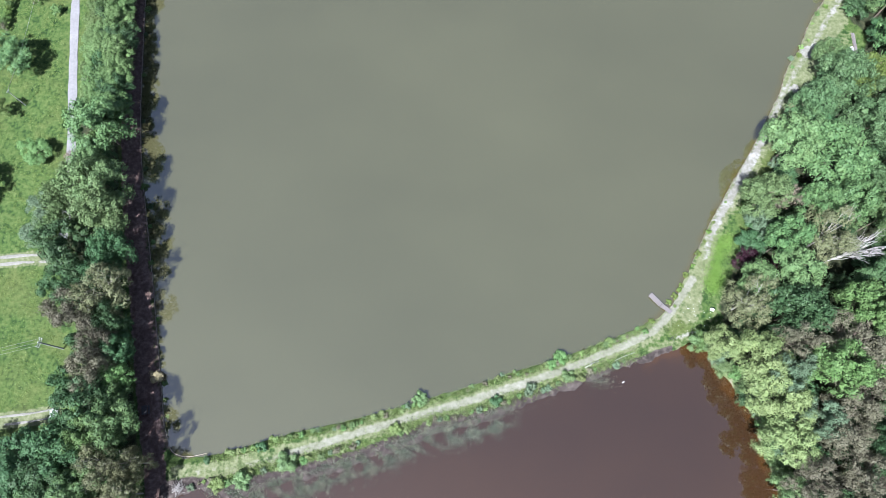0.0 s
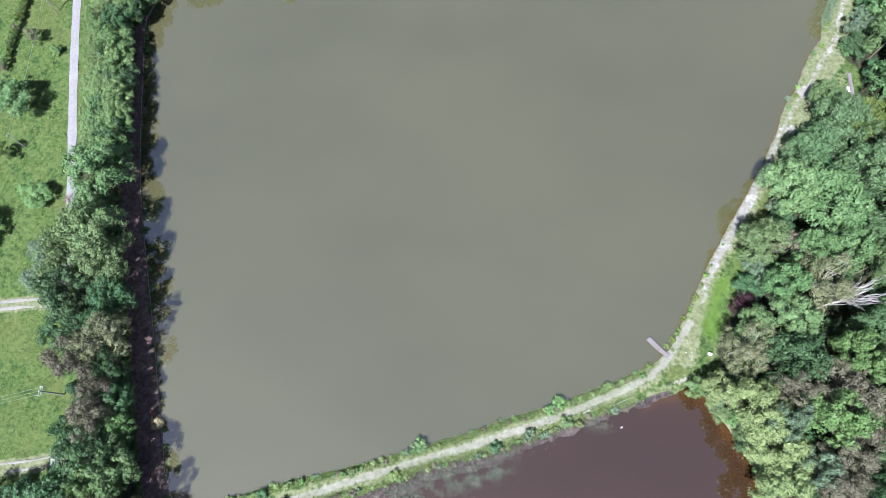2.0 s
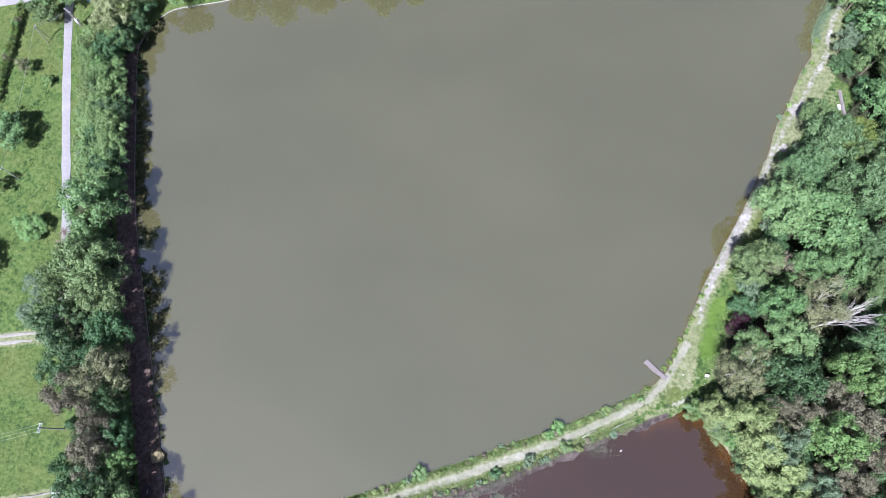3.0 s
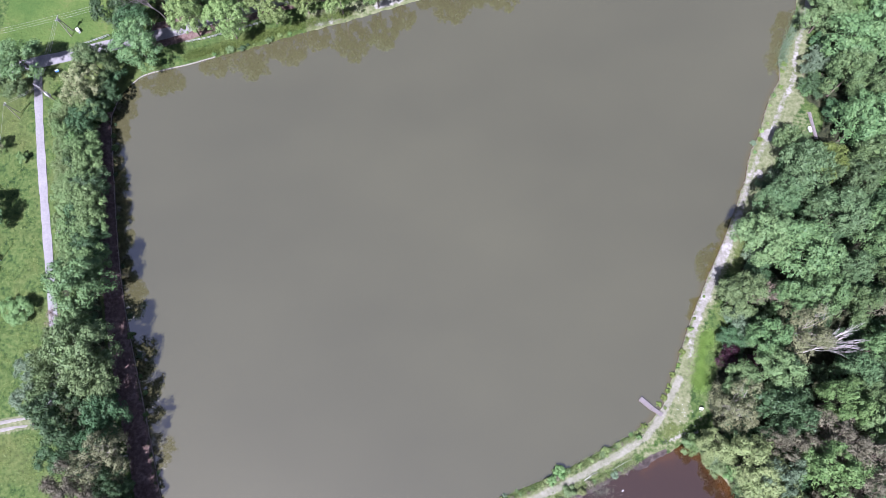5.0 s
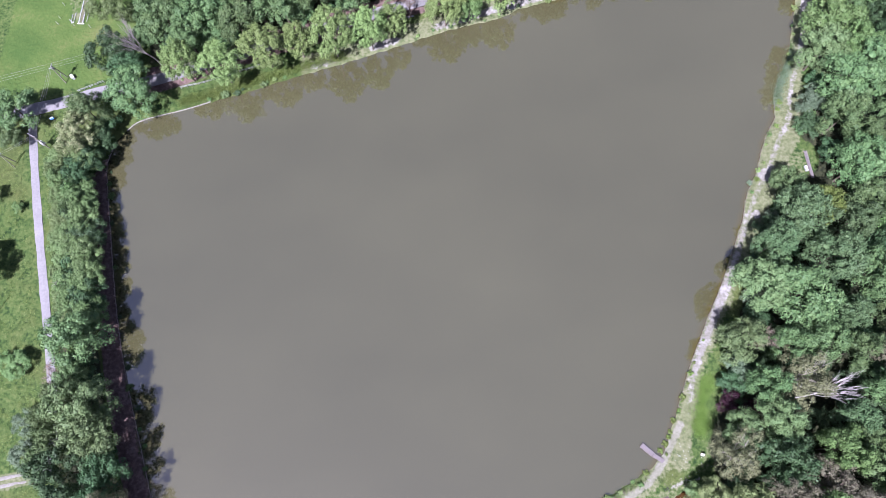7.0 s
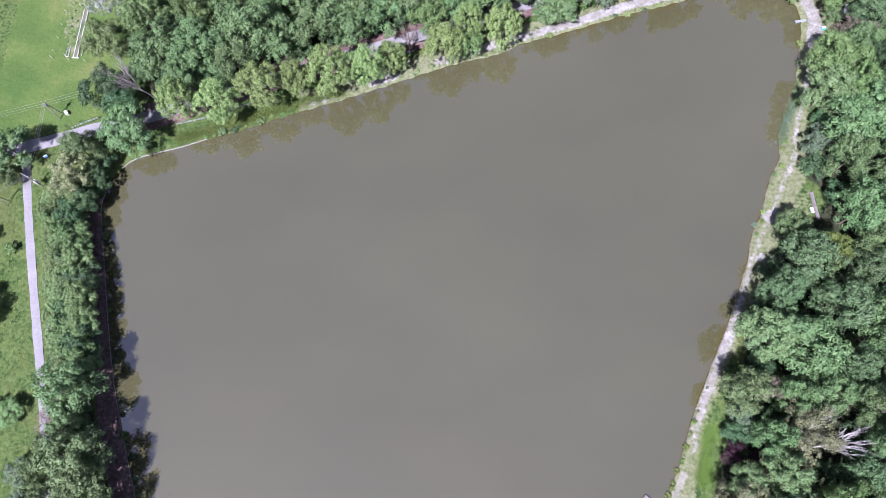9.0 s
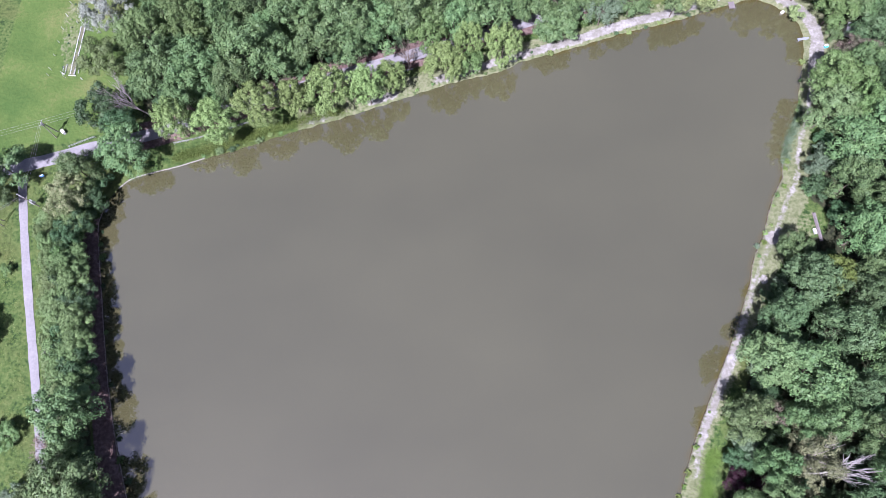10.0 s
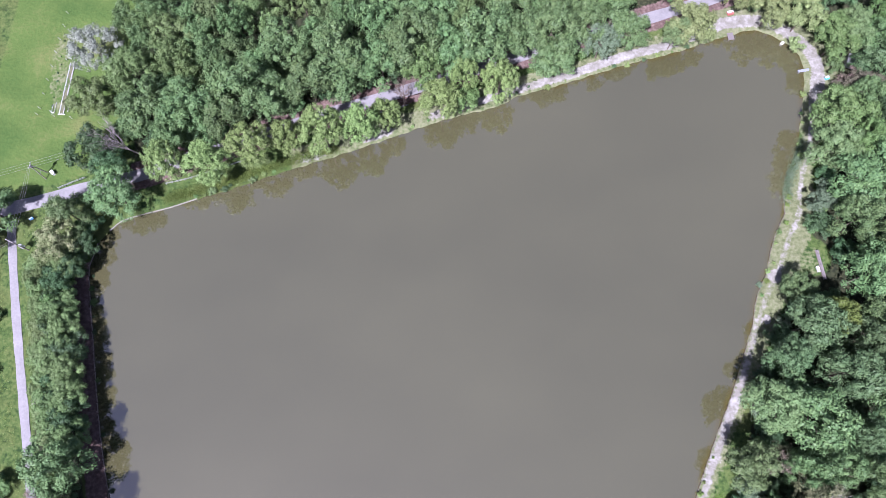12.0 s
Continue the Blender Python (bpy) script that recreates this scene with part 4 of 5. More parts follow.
# ---- dead trees ----
def snag(x, y, height, spread, lean, seed, label, mat):
    """A leafless tree: a bent trunk and forking limbs, each a part."""
    rng = np.random.default_rng(seed)
    ob = new("dead_tree")
    ob.matrix_basis = pose(x, y, GROUND_LEVEL - 0.1)
    top = np.array([lean[0], lean[1], height * 0.62])
    bm = bmesh.new()
    limb(bm, rng, (0, 0, -0.3), top, 0.22, 0.11, 0.06)
    part("trunk", bm, mat, ob)
    for k in range(17):
        turn = rng.uniform(0, 2 * math.pi)
        f = rng.uniform(0.45, 1.0)
        start = top * f
        end = top * (0.75 + 0.25 * f) + np.array([spread * math.cos(turn), spread * math.sin(turn), height * rng.uniform(0.05, 0.38)]) * rng.uniform(0.6, 1.0) + np.array([lean[0], lean[1], 0]) * 0.5
        bm = bmesh.new()
        points = limb(bm, rng, start, end, 0.075, 0.025, 0.14)
        for j in (2, 3, 4):
            for _ in range(3):
                tip = points[j] + (points[4] - points[0]) * rng.uniform(0.2, 0.5) + rng.normal(0, 0.16 * spread, 3)
                limb(bm, rng, points[j], tip, 0.035, 0.015, 0.1)
        part("limb", bm, mat, ob)
    return tagged(ob, label, "dead tree")


snag(79.0, 40.0, 15.5, 2.5, (2.9, 0.5), 3, "bleached leafless dead tree among green crowns", PALE_BARK)
snag(-68.0, 145.6, 13.0, 3.3, (-4.0, 1.7), 5, "grey leafless dead tree leaning over the field", plain("grey_dead_wood", (0.1, 0.09, 0.085), (0.21, 0.195, 0.185), 5.0, 0.85, 0.02))
snag(1.0, 152.4, 9.5, 2.2, (0.2, 0.4), 8, "thin bare grey dead tree beside the road", BARK)
snag(-89.6, 86.0, 4.6, 1.7, (-0.4, 0.4), 9, "small bare grey dead tree in the hedge", PALE_BARK)


# ---- low bushes on the banks ----
SMALL = {}


def small_bush(kind, x, y, radius, height, seed, label):
    key = kind, seed % 3
    if key not in SMALL:
        rng = np.random.default_rng(40 + seed % 3 + len(kind))
        n, lumps = 1100, 13
        turn, out = rng.uniform(0, 2 * math.pi, lumps), np.sqrt(rng.uniform(0, 0.55, lumps))
        centre = np.stack([out * np.cos(turn), out * np.sin(turn), rng.uniform(0.25, 0.6, lumps)], -1)
        share = rng.integers(0, lumps, n)
        normal = rng.normal(0, 1, (n, 3)) + np.array([0, 0, 0.8])
        normal /= np.linalg.norm(normal, axis=1)[:, None]
        place = centre[share] + normal * rng.uniform(0.2, 0.45, n)[:, None]
        place[:, 2] = np.clip(place[:, 2], 0.05, 1.1)
        along = np.cross(normal, rng.normal(0, 1, (n, 3)))
        along /= np.linalg.norm(along, axis=1)[:, None]
        across = np.cross(normal + rng.normal(0, 0.3, (n, 3)), along)
        a, b = along * rng.uniform(0.05, 0.12, n)[:, None], across * rng.uniform(0.04, 0.08, n)[:, None]
        crown = pieces("crown", np.stack([place - a + b, place - a - b, place + a], 1), LEAVES[kind])
        bm = bmesh.new()
        for k in range(0, lumps, 3):
            limb(bm, rng, (0, 0, -0.25), centre[k], 0.03, 0.012)
        stems = bpy.data.meshes.new("stems")
        bm.to_mesh(stems)
        bm.free()
        stems.materials.append(BARK)
        SMALL[key] = stems, crown
    stems, crown = SMALL[key]
    ob = new("bush")
    ob.matrix_basis = pose(x, y, bank_level(x, y) - 0.03, 0, 0, seed * 77.0) @ Matrix.Diagonal((radius, radius, height, 1))
    part("stems", stems, None, ob)
    part("crown", crown, None, ob)
    return tagged(ob, label, "bush", "bank bushes")


def bank_level(x, y):
    d = min(offshore(np.array([x]), np.array([y]), shore)[0] for shore in (big_shore, low_shore))
    return float(np.clip(0.5 * d, -0.2, GROUND_LEVEL))


BUSH_LABELS = {
    "bright": "low fresh green bush on the pond bank", "yellow": "small yellow-green bush on the pond bank", "dark": "low dark green bush on the pond bank",
    "olive": "low olive-green weeds on the pond bank", "sallow": "low grey-green sallow on the pond bank", "alder": "light green young alder on the bank",
    "brown": "low brownish weeds on the pond bank", "lime": "small lime-green bush on the pond bank", "dry": "pale straw-coloured bush on the bank",
}


def bank_bushes(line, side, start, end, step, sizes, kinds, seed):
    """Bushes strung along a stretch of bank, uneven in size and spacing."""
    rng = np.random.default_rng(seed)
    line = smooth_line(line, step)
    for n in range(1, len(line) - 1):
        if not start <= line[n, 0] <= end or rng.random() < 0.26:
            continue
        way = line[n + 1] - line[n - 1]
        out = np.array([-way[1], way[0]]) / np.linalg.norm(way) * side
        x, y = line[n] + out * rng.uniform(0.1, 1.0) + rng.normal(0, 0.25, 2)
        r = rng.uniform(*sizes) * rng.choice([0.7, 1.0, 1.0, 1.45])
        kind = kinds[rng.integers(len(kinds))]
        small_bush(kind, x, y, r, r * rng.uniform(0.7, 1.1), int(rng.integers(900)), BUSH_LABELS[kind])


bank_bushes(SHORE_SOUTH, 1, -58, 40, 0.95, (0.4, 0.85), ["bright", "lime", "olive", "bright", "sallow", "brown", "alder", "lime"], 1)
bank_bushes(LOW_BANK[:14], 1, -56, 36, 1.15, (0.4, 0.9), ["bright", "lime", "olive", "alder", "brown", "sallow", "lime"], 2)
bank_bushes(SHORE_NORTH[:6], 1, -70, -34, 1.9, (0.5, 0.9), ["bright", "alder", "dark", "olive"], 3)
bank_bushes(SHORE_NORTH[5:14], 1, -16, 84, 4.2, (0.5, 0.9), ["bright", "olive", "dark"], 4)
bank_bushes(SHORE_EAST[17:], 1, 44, 66, 3.4, (0.4, 0.65), ["yellow", "yellow", "bright"], 5)
bank_bushes(SHORE_EAST[:12], 1, 80, 108, 2.6, (0.5, 0.9), ["bright", "olive", "sallow", "yellow"], 6)
bank_bushes(SHORE_WEST[3:14], -1, -82, -62, 3.6, (0.4, 0.8), ["bright", "dark", "olive"], 7)
for x, y, r, h, kind in [(-8.0, 10.6, 1.8, 1.9, "alder"), (-35.4, -2.6, 2.6, 2.2, "alder"), (-44.5, -6.2, 2.1, 1.7, "alder"), (21.7, 19.5, 1.7, 1.6, "bright"), (15.4, 13.0, 1.3, 1.4, "sallow"),
                         (23.3, 15.4, 1.7, 1.5, "alder"), (-41.0, 0.6, 1.4, 1.2, "dark"), (-49.7, -7.0, 1.8, 1.4, "olive"), (-13.2, 4.3, 1.4, 1.0, "olive"), (-65.3, 15.0, 1.7, 1.6, "dry"),
                         (8.0, 10.2, 1.5, 1.3, "dark"), (-52.0, -2.2, 1.1, 0.9, "dark"),
                         (53.7, 42.9, 0.9, 0.72, "yellow"), (50.5, 38.0, 0.8, 0.64, "yellow"), (49.3, 35.6, 0.7, 0.56, "yellow"), (47.7, 33.2, 0.95, 0.76, "yellow"), (46.3, 31.9, 0.8, 0.64, "yellow"), (42.1, 27.5, 0.8, 0.64, "yellow")]:
    small_bush(kind, x, y, r, h, int(abs(x * 7)), BUSH_LABELS[kind])


# ---- reeds ----
def blades(name, places, base, tall, wide, mat, seed, label, lean=0.35):
    """Many narrow upright blades in one mesh."""
    rng = np.random.default_rng(seed)
    n = len(places)
    root = np.column_stack([places, base])
    h = rng.uniform(0.5, 1.0, n) * tall
    tip = root + np.column_stack([rng.normal(0, lean, n) * h, rng.normal(0, lean, n) * h, h])
    turn = rng.uniform(0, math.pi, n)
    side = np.column_stack([np.cos(turn), np.sin(turn), np.zeros(n)]) * wide
    corners = np.stack([root - side, root + side, tip], 1)
    return tagged(new(name, pieces(name, corners, mat)), label, name, kind="stuff")


rng = np.random.default_rng(12)
bed_line = smooth_line([(-50.0, -9.5), (-40.0, -8.4), (-30.0, -6.6), (-24.0, -3.6), (-18.0, -2.2), (-12.0, 0.4), (-5.0, 2.9), (3.0, 4.4), (10.5, 7.0)], 0.4)
pick = bed_line[rng.integers(0, len(bed_line), 42000)]
spots = pick + rng.normal(0, 1.25, (42000, 2)) + np.array([0.35, -0.9]) * rng.uniform(-1, 1.6, (42000, 1))
clump = np.sin(spots[:, 0] * 0.9 + 2 * np.sin(spots[:, 1] * 0.6)) * np.sin(spots[:, 1] * 1.1 + spots[:, 0] * 0.35) + rng.normal(0, 0.3, 42000)
spots = spots[clump > -0.05]
patch = np.array([30.5, 14.6]) + rng.normal(0, 1.0, (500, 2)) * (1.7, 0.8)
spots = np.vstack([spots, patch])
far = offshore(spots[:, 0], spots[:, 1], low_shore)
spots, far = spots[far < 2.0], far[far < 2.0]
blades("reeds", spots, np.clip(0.5 * far, -0.05, 0.5) - 0.04, 0.5, 0.05, LEAVES["reed"], 2, "grey-green reeds standing in the brown pond", 0.75)
edge = smooth_line([(93.6, 113.5), (95.2, 118.6), (98.0, 122.6), (100.4, 126.6), (101.6, 129.0)], 0.3)
spots = edge[rng.integers(0, len(edge), 2400)] + rng.normal(0, 0.75, (2400, 2))
blades("reeds", spots, np.clip(0.5 * offshore(spots[:, 0], spots[:, 1], big_shore), -0.3, 0.5), 1.0, 0.05, LEAVES["sallow"], 3, "pale dry reeds fringing the large pond", 0.5)


rng = np.random.default_rng(91)
edge = smooth_line(LOW_BANK[13:25], 0.3)
spots = np.vstack([edge[rng.integers(0, len(edge), 700)] - np.array([0.8, 0.45]) * np.abs(rng.normal(0, 1.1, (700, 1))), smooth_line(LOW_BANK[7:14], 0.3)[rng.integers(0, 90, 260)] + rng.normal(0, 0.7, (260, 2)) + (0.3, -1.6)])
spots = spots[offshore(spots[:, 0], spots[:, 1], low_shore) < -0.2]
spin = rng.uniform(0, 6.28, (len(spots), 1)) + np.arange(4) * math.pi / 2
size = rng.uniform(0.02, 0.075, (len(spots), 1)) * np.array([1.0, 0.6, 1.0, 0.6])
leaves = np.stack([spots[:, :1] + size * np.cos(spin), spots[:, 1:] + size * np.sin(spin), np.full(spin.shape, 0.012)], -1)
tagged(new("floating_leaves", pieces("floating_leaves", leaves, LEAVES["reed"])), "pale fallen leaves afloat along the brown pond's edge", "leaves", kind="stuff")


def turf(name, line, spread, count, tall, mat, seed, label):
    rng = np.random.default_rng(seed)
    spots = line[rng.integers(0, len(line), count)] + rng.normal(0, spread, (count, 2))
    d = np.minimum(offshore(spots[:, 0], spots[:, 1], big_shore[::2]), offshore(spots[:, 0], spots[:, 1], low_shore[::2]))
    spots, d = spots[d > -0.1], d[d > -0.1]
    blades(name, spots, np.clip(0.5 * d, -0.1, GROUND_LEVEL) - 0.05, tall, 0.05, mat, seed, label, 0.7)


turf("grass_tufts", smooth_line(SHORE_NORTH[:5], 0.6) + (-0.4, 2.0), 1.0, 15000, 0.6, LEAVES["meadow"], 5, "rank green grass along the northern bank")
turf("grass_tufts", smooth_line(SHORE_SOUTH, 0.6) + (-0.3, 0.9 - 1.6), 0.55, 12000, 0.6, LEAVES["olive"], 6, "rough grass along the dam's edge")
turf("grass_tufts", smooth_line(LOW_BANK[1:14], 0.6) + (-0.3, 0.9), 0.65, 12000, 0.6, LEAVES["olive"], 7, "rough grass along the dam's lower edge")


turf("grass_tufts", smooth_line([(55.8, 35.0), (57.2, 39.0), (58.8, 43.0), (60.4, 46.5)], 0.4), 0.95, 15000, 0.34, LEAVES["fresh"], 8, "fresh lime-green grass between path and wood")


def meadow(name, x0, x1, y0, y1, count, mat, seed, label):
    """Coarse tussocks over the meadow west of the lane."""
    rng = np.random.default_rng(seed)
    spots = np.column_stack([rng.uniform(x0, x1, count), rng.uniform(y0, y1, count)])
    clump = np.sin(spots[:, 0] * 0.7 + 2.2 * np.sin(spots[:, 1] * 0.33)) + np.sin(spots[:, 1] * 0.9 + 1.8 * np.sin(spots[:, 0] * 0.41)) + rng.normal(0, 0.9, count)
    clear = np.minimum.reduce([line_distance(spots[:, 0], spots[:, 1], line) for line in (LANE[::3], ROAD[::4], TRACK_UP[::3], TRACK_LOW[::3])])
    spots = spots[(clump > 0.2) & (clear > 2.6)]
    level = GROUND_LEVEL + roughness(spots[:, 0], spots[:, 1]) - 0.05
    blades(name, spots, level, 0.26, 0.11, mat, seed, label, 1.3)


meadow("meadow_grass", -128, -87, -2, 134, 60000, LEAVES["meadow"], 21, "fresh green tussocky meadow grass")
meadow("meadow_grass", -128, -87, -2, 134, 22000, LEAVES["yellow"], 22, "yellow-green tussocky meadow grass")


# ---- stakes and edging of the banks ----
bm = bmesh.new()
tube(bm, [(0, 0, -0.9), (0.01, 0, 0.35), (0.015, 0.01, 0.62), (0.015, 0.01, 0.66)], [0.07, 0.07, 0.065, 0.04], 7)
stake_mesh = bpy.data.meshes.new("stake")
bm.to_mesh(stake_mesh)
bm.free()
stake_mesh.materials.append(TIMBER)


def stakes(line, step, first, last, seed):
    rng = np.random.default_rng(seed)
    for p in smooth_line(line, step):
        if first <= p[1] <= last:
            ob = new("stake", stake_mesh)
            ob.matrix_basis = pose(p[0] + rng.normal(0, 0.08), p[1] + rng.normal(0, 0.08), rng.uniform(-0.08, 0.1), rng.normal(0, 4), rng.normal(0, 4), rng.uniform(0, 360))
            tagged(ob, "weathered wooden stake at the water's edge", "stake", "bank stakes")


stakes(SHORE_EAST[3:22], 1.55, 42, 122, 1)
stakes(SHORE_WEST[2:16], 1.7, 1, 122, 2)


def edging(name, line, mat, label, wide, high, piece, seed):
    """Logs or stones laid end to end along the shore, each a piece."""
    rng = np.random.default_rng(seed)
    bm = bmesh.new()
    box(bm, (piece * 0.94, wide, high), Matrix(), 0.05)
    for v in bm.verts:
        v.co += Vector((rng.normal(0, 0.02), rng.normal(0, 0.02), rng.normal(0, 0.02)))
    me = bpy.data.meshes.new("log")
    bm.to_mesh(me)
    bm.free()
    me.materials.append(mat)
    whole = new(name)
    points = smooth_line(line, piece)
    for a, b in zip(points, points[1:]):
        way = b - a
        ob = new("log", me)
        ob.parent = whole
        ob.matrix_basis = pose(*(a + b) / 2, 0.16 + rng.normal(0, 0.03), 0, rng.normal(0, 2), math.degrees(math.atan2(way[1], way[0])) + rng.normal(0, 2)) @ Matrix.Diagonal((np.linalg.norm(way) / piece, 1, 1, 1))
    return tagged(whole, label, "edging", kind="structure")


OLD_TIMBER = plain("wet_timber", (0.05, 0.042, 0.036), (0.13, 0.115, 0.1), 5.0, 0.8, 0.01)
PALE_STONE = plain("pale_stone", (0.15, 0.143, 0.129), (0.286, 0.272, 0.252), 4.0, 0.9, 0.02)
edging("edging", SHORE_EAST[5:22], OLD_TIMBER, "low timber edging along the eastern bank", 0.08, 0.3, 2.0, 3)
edging("edging", SHORE_WEST[3:15], TIMBER, "low timber edging along the western bank", 0.08, 0.3, 2.2, 4)
edging("edging", SHORE_WEST[-2:] + SHORE_NORTH[:2], PALE_STONE, "pale stone edging round the pond's corner", 0.2, 0.3, 0.8, 5)


# ---- jetties and platforms ----
def jetty(x, y, turn, length, width, planks, label, mat):
    """A plank deck on bearers and posts; its outer end lies at x, y."""
    ob = new("jetty")
    ob.matrix_basis = pose(x, y, 0.42, 0, 0, turn)
    bm = bmesh.new()
    step = width / planks
    box(bm, (length, step * 0.93, 0.045), Matrix(), 0.008)
    me = bpy.data.meshes.new("plank")
    bm.to_mesh(me)
    bm.free()
    me.materials.append(mat)
    for k in range(planks):
        p = new("plank", me)
        p.parent = ob
        p.matrix_basis = pose(length / 2 + 0.04 * math.sin(k * 2.3), -width / 2 + step * (k + 0.5), 0.006 * math.sin(k * 1.7), 0, 0, 0.2 * math.sin(k * 3.1))
    for f in (0.08, 0.5, 0.92):
        part("bearer", box(bmesh.new(), (0.12, width * 1.02, 0.12), pose(length * f, 0, -0.085), 0.01), mat, ob)
    for f in (0.06, 0.52):
        for s in (-0.5, 0.5):
            part("post", tube(bmesh.new(), [(length * f, s * width * 0.96, -1.3), (length * f, s * width * 0.96, -0.05), (length * f, s * width * 0.96, 0.0)], [0.07, 0.07, 0.06], 8), mat, ob)
    return tagged(ob, label, "jetty")


DECK = plain("grey_deck_boards", (0.0816, 0.0714, 0.0714), (0.15, 0.136, 0.136), 4.0, 0.8, 0.006)
jetty(42.2, 33.5, -47.0, 3.2, 1.15, 7, "weathered grey plank jetty reaching into the pond", DECK)
jetty(44.45, 31.1, -39.0, 2.9, 0.95, 6, "narrow grey plank gangway joining jetty and bank", DECK)
jetty(106.2, 148.8, 3.0, 4.0, 0.75, 4, "narrow grey-blue plank jetty beside the path", plain("blue_grey_boards", (0.13, 0.15, 0.19), (0.21, 0.23, 0.27), 4.0, 0.7))
jetty(91.2, 160.6, 90.0, 2.2, 1.6, 7, "small grey fishing platform on the bank", DECK)


# ---- electricity poles and wires ----
METAL = plain("galvanised_metal", (0.204, 0.211, 0.224), (0.34, 0.347, 0.36), 6.0, 0.45, Metallic=0.7)
POLE_WOOD = plain("grey_pole_wood", (0.136, 0.122, 0.109), (0.245, 0.224, 0.204), 4.0, 0.85)
CONCRETE = plain("pale_concrete", (0.272, 0.279, 0.292), (0.394, 0.401, 0.415), 3.0, 0.85, 0.004)
WIRE = plain("aluminium_wire", (0.218, 0.218, 0.224), (0.306, 0.306, 0.313), 8.0, 0.5, Metallic=0.6)
PORCELAIN = plain("white_porcelain", (0.422, 0.428, 0.442), (0.53, 0.537, 0.544), 5.0, 0.3)


def insulator(ob, place):
    x, y, z = place
    part("insulator", tube(bmesh.new(), [(x, y, z), (x, y, z + 0.08), (x, y, z + 0.12), (x, y, z + 0.26), (x, y, z + 0.3)], [0.03, 0.09, 0.06, 0.09, 0.03], 8), PORCELAIN, ob)


def crossarm(ob, length, turn, z, count, x=0.0, y=0.0):
    m = pose(x, y, z, 0, 0, turn)
    arm = part("crossarm", box(bmesh.new(), (length, 0.12, 0.12), m, 0.015), METAL, ob)
    for k in range(count):
        insulator(arm, m @ Vector((length * (k / (count - 1) - 0.5) * 0.94, 0, 0.06)))


def shaft(ob, a, b, r0=0.16, r1=0.1, mat=None):
    part("pole", tube(bmesh.new(), [a, (Vector(a) * 0.5 + Vector(b) * 0.5)[:], b], [r0, (r0 + r1) / 2, r1], 8), mat or POLE_WOOD, ob)


ob = new("utility_pole")
ob.matrix_basis = pose(-87.0, 20.8, 0.4)
shaft(ob, (0, 0, -0.5), (0, 0, 9.2), 0.2, 0.13, CONCRETE)
crossarm(ob, 2.0, 80, 8.9, 3)
crossarm(ob, 2.0, 80, 8.1, 3, -0.1)
tagged(ob, "pale concrete utility pole with two insulator crossarms", "utility pole")

ob = new("utility_pole")
ob.matrix_basis = pose(-107.3, 80.9, 0.4)
shaft(ob, (0, 0, -0.5), (0, 0, 6.7), 0.12, 0.08, CONCRETE)
crossarm(ob, 0.7, 60, 6.5, 2)
tagged(ob, "thin pale telephone pole standing in the meadow", "utility pole")

ob = new("utility_pole")
ob.matrix_basis = pose(-93.9, 144.0, 0.4)
shaft(ob, (0.25, 0.95, -0.5), (-0.15, 0.15, 7.0))
shaft(ob, (-0.1, -0.95, -0.5), (-0.2, -0.1, 7.0))
part("brace", box(bmesh.new(), (0.1, 1.3, 0.1), pose(0.0, 0.0, 2.9, 0, 0, 5), 0.01), METAL, ob)
crossarm(ob, 1.6, 78, 6.9, 3, -0.2)
part("transformer", box(bmesh.new(), (0.55, 0.5, 0.8), pose(-0.35, 0.1, 5.9, 0, 0, 10), 0.06), METAL, ob)
tagged(ob, "two-legged timber pole carrying a small transformer", "utility pole")

ob = new("utility_pole")
ob.matrix_basis = pose(-97.7, 124.4, 0.4)
for x, y in ((0.45, -0.4), (-0.75, 0.35)):
    shaft(ob, (x, y, -0.5), (x, y, 6.9), 0.15, 0.11)
m = pose(-0.15, 0, 0, 0, 0, -32)
for z in (2.4, 3.6, 4.8, 6.0):
    part("brace", box(bmesh.new(), (1.5, 0.1, 0.1), m @ pose(0, 0, z), 0.01), METAL, ob)
part("platform", box(bmesh.new(), (1.5, 0.9, 0.08), m @ pose(0, 0.1, 2.2), 0.01), METAL, ob)
part("transformer", box(bmesh.new(), (0.8, 0.6, 1.0), m @ pose(0, 0.15, 2.75), 0.08), WHITE, ob)
crossarm(ob, 2.1, -32, 6.8, 3, -0.15)
tagged(ob, "double timber pole with transformer platform beside the lane", "utility pole")

ob = new("utility_pole")
ob.matrix_basis = pose(-106.1, 120.4, 0.4)
shaft(ob, (0.0, -0.85, -0.5), (-0.1, -0.05, 6.2), 0.12, 0.09)
shaft(ob, (0.1, 0.8, -0.5), (-0.1, 0.1, 6.2), 0.12, 0.09)
crossarm(ob, 0.8, 60, 6.1, 2)
tagged(ob, "two-legged timber pole standing in the meadow grass", "utility pole")


def wire(a, b, sag, label="slack overhead power line"):
    a, b = Vector(a), Vector(b)
    points = [(a.lerp(b, t) - Vector((0, 0, 4 * sag * t * (1 - t)))) for t in (k / 12 for k in range(13))]
    bm = tube(bmesh.new(), points, [0.018] * 13, 4)
    me = bpy.data.meshes.new("power_line")
    bm.to_mesh(me)
    bm.free()
    me.materials.append(WIRE)
    return tagged(new("power_line", me), label, "power line", "overhead lines")


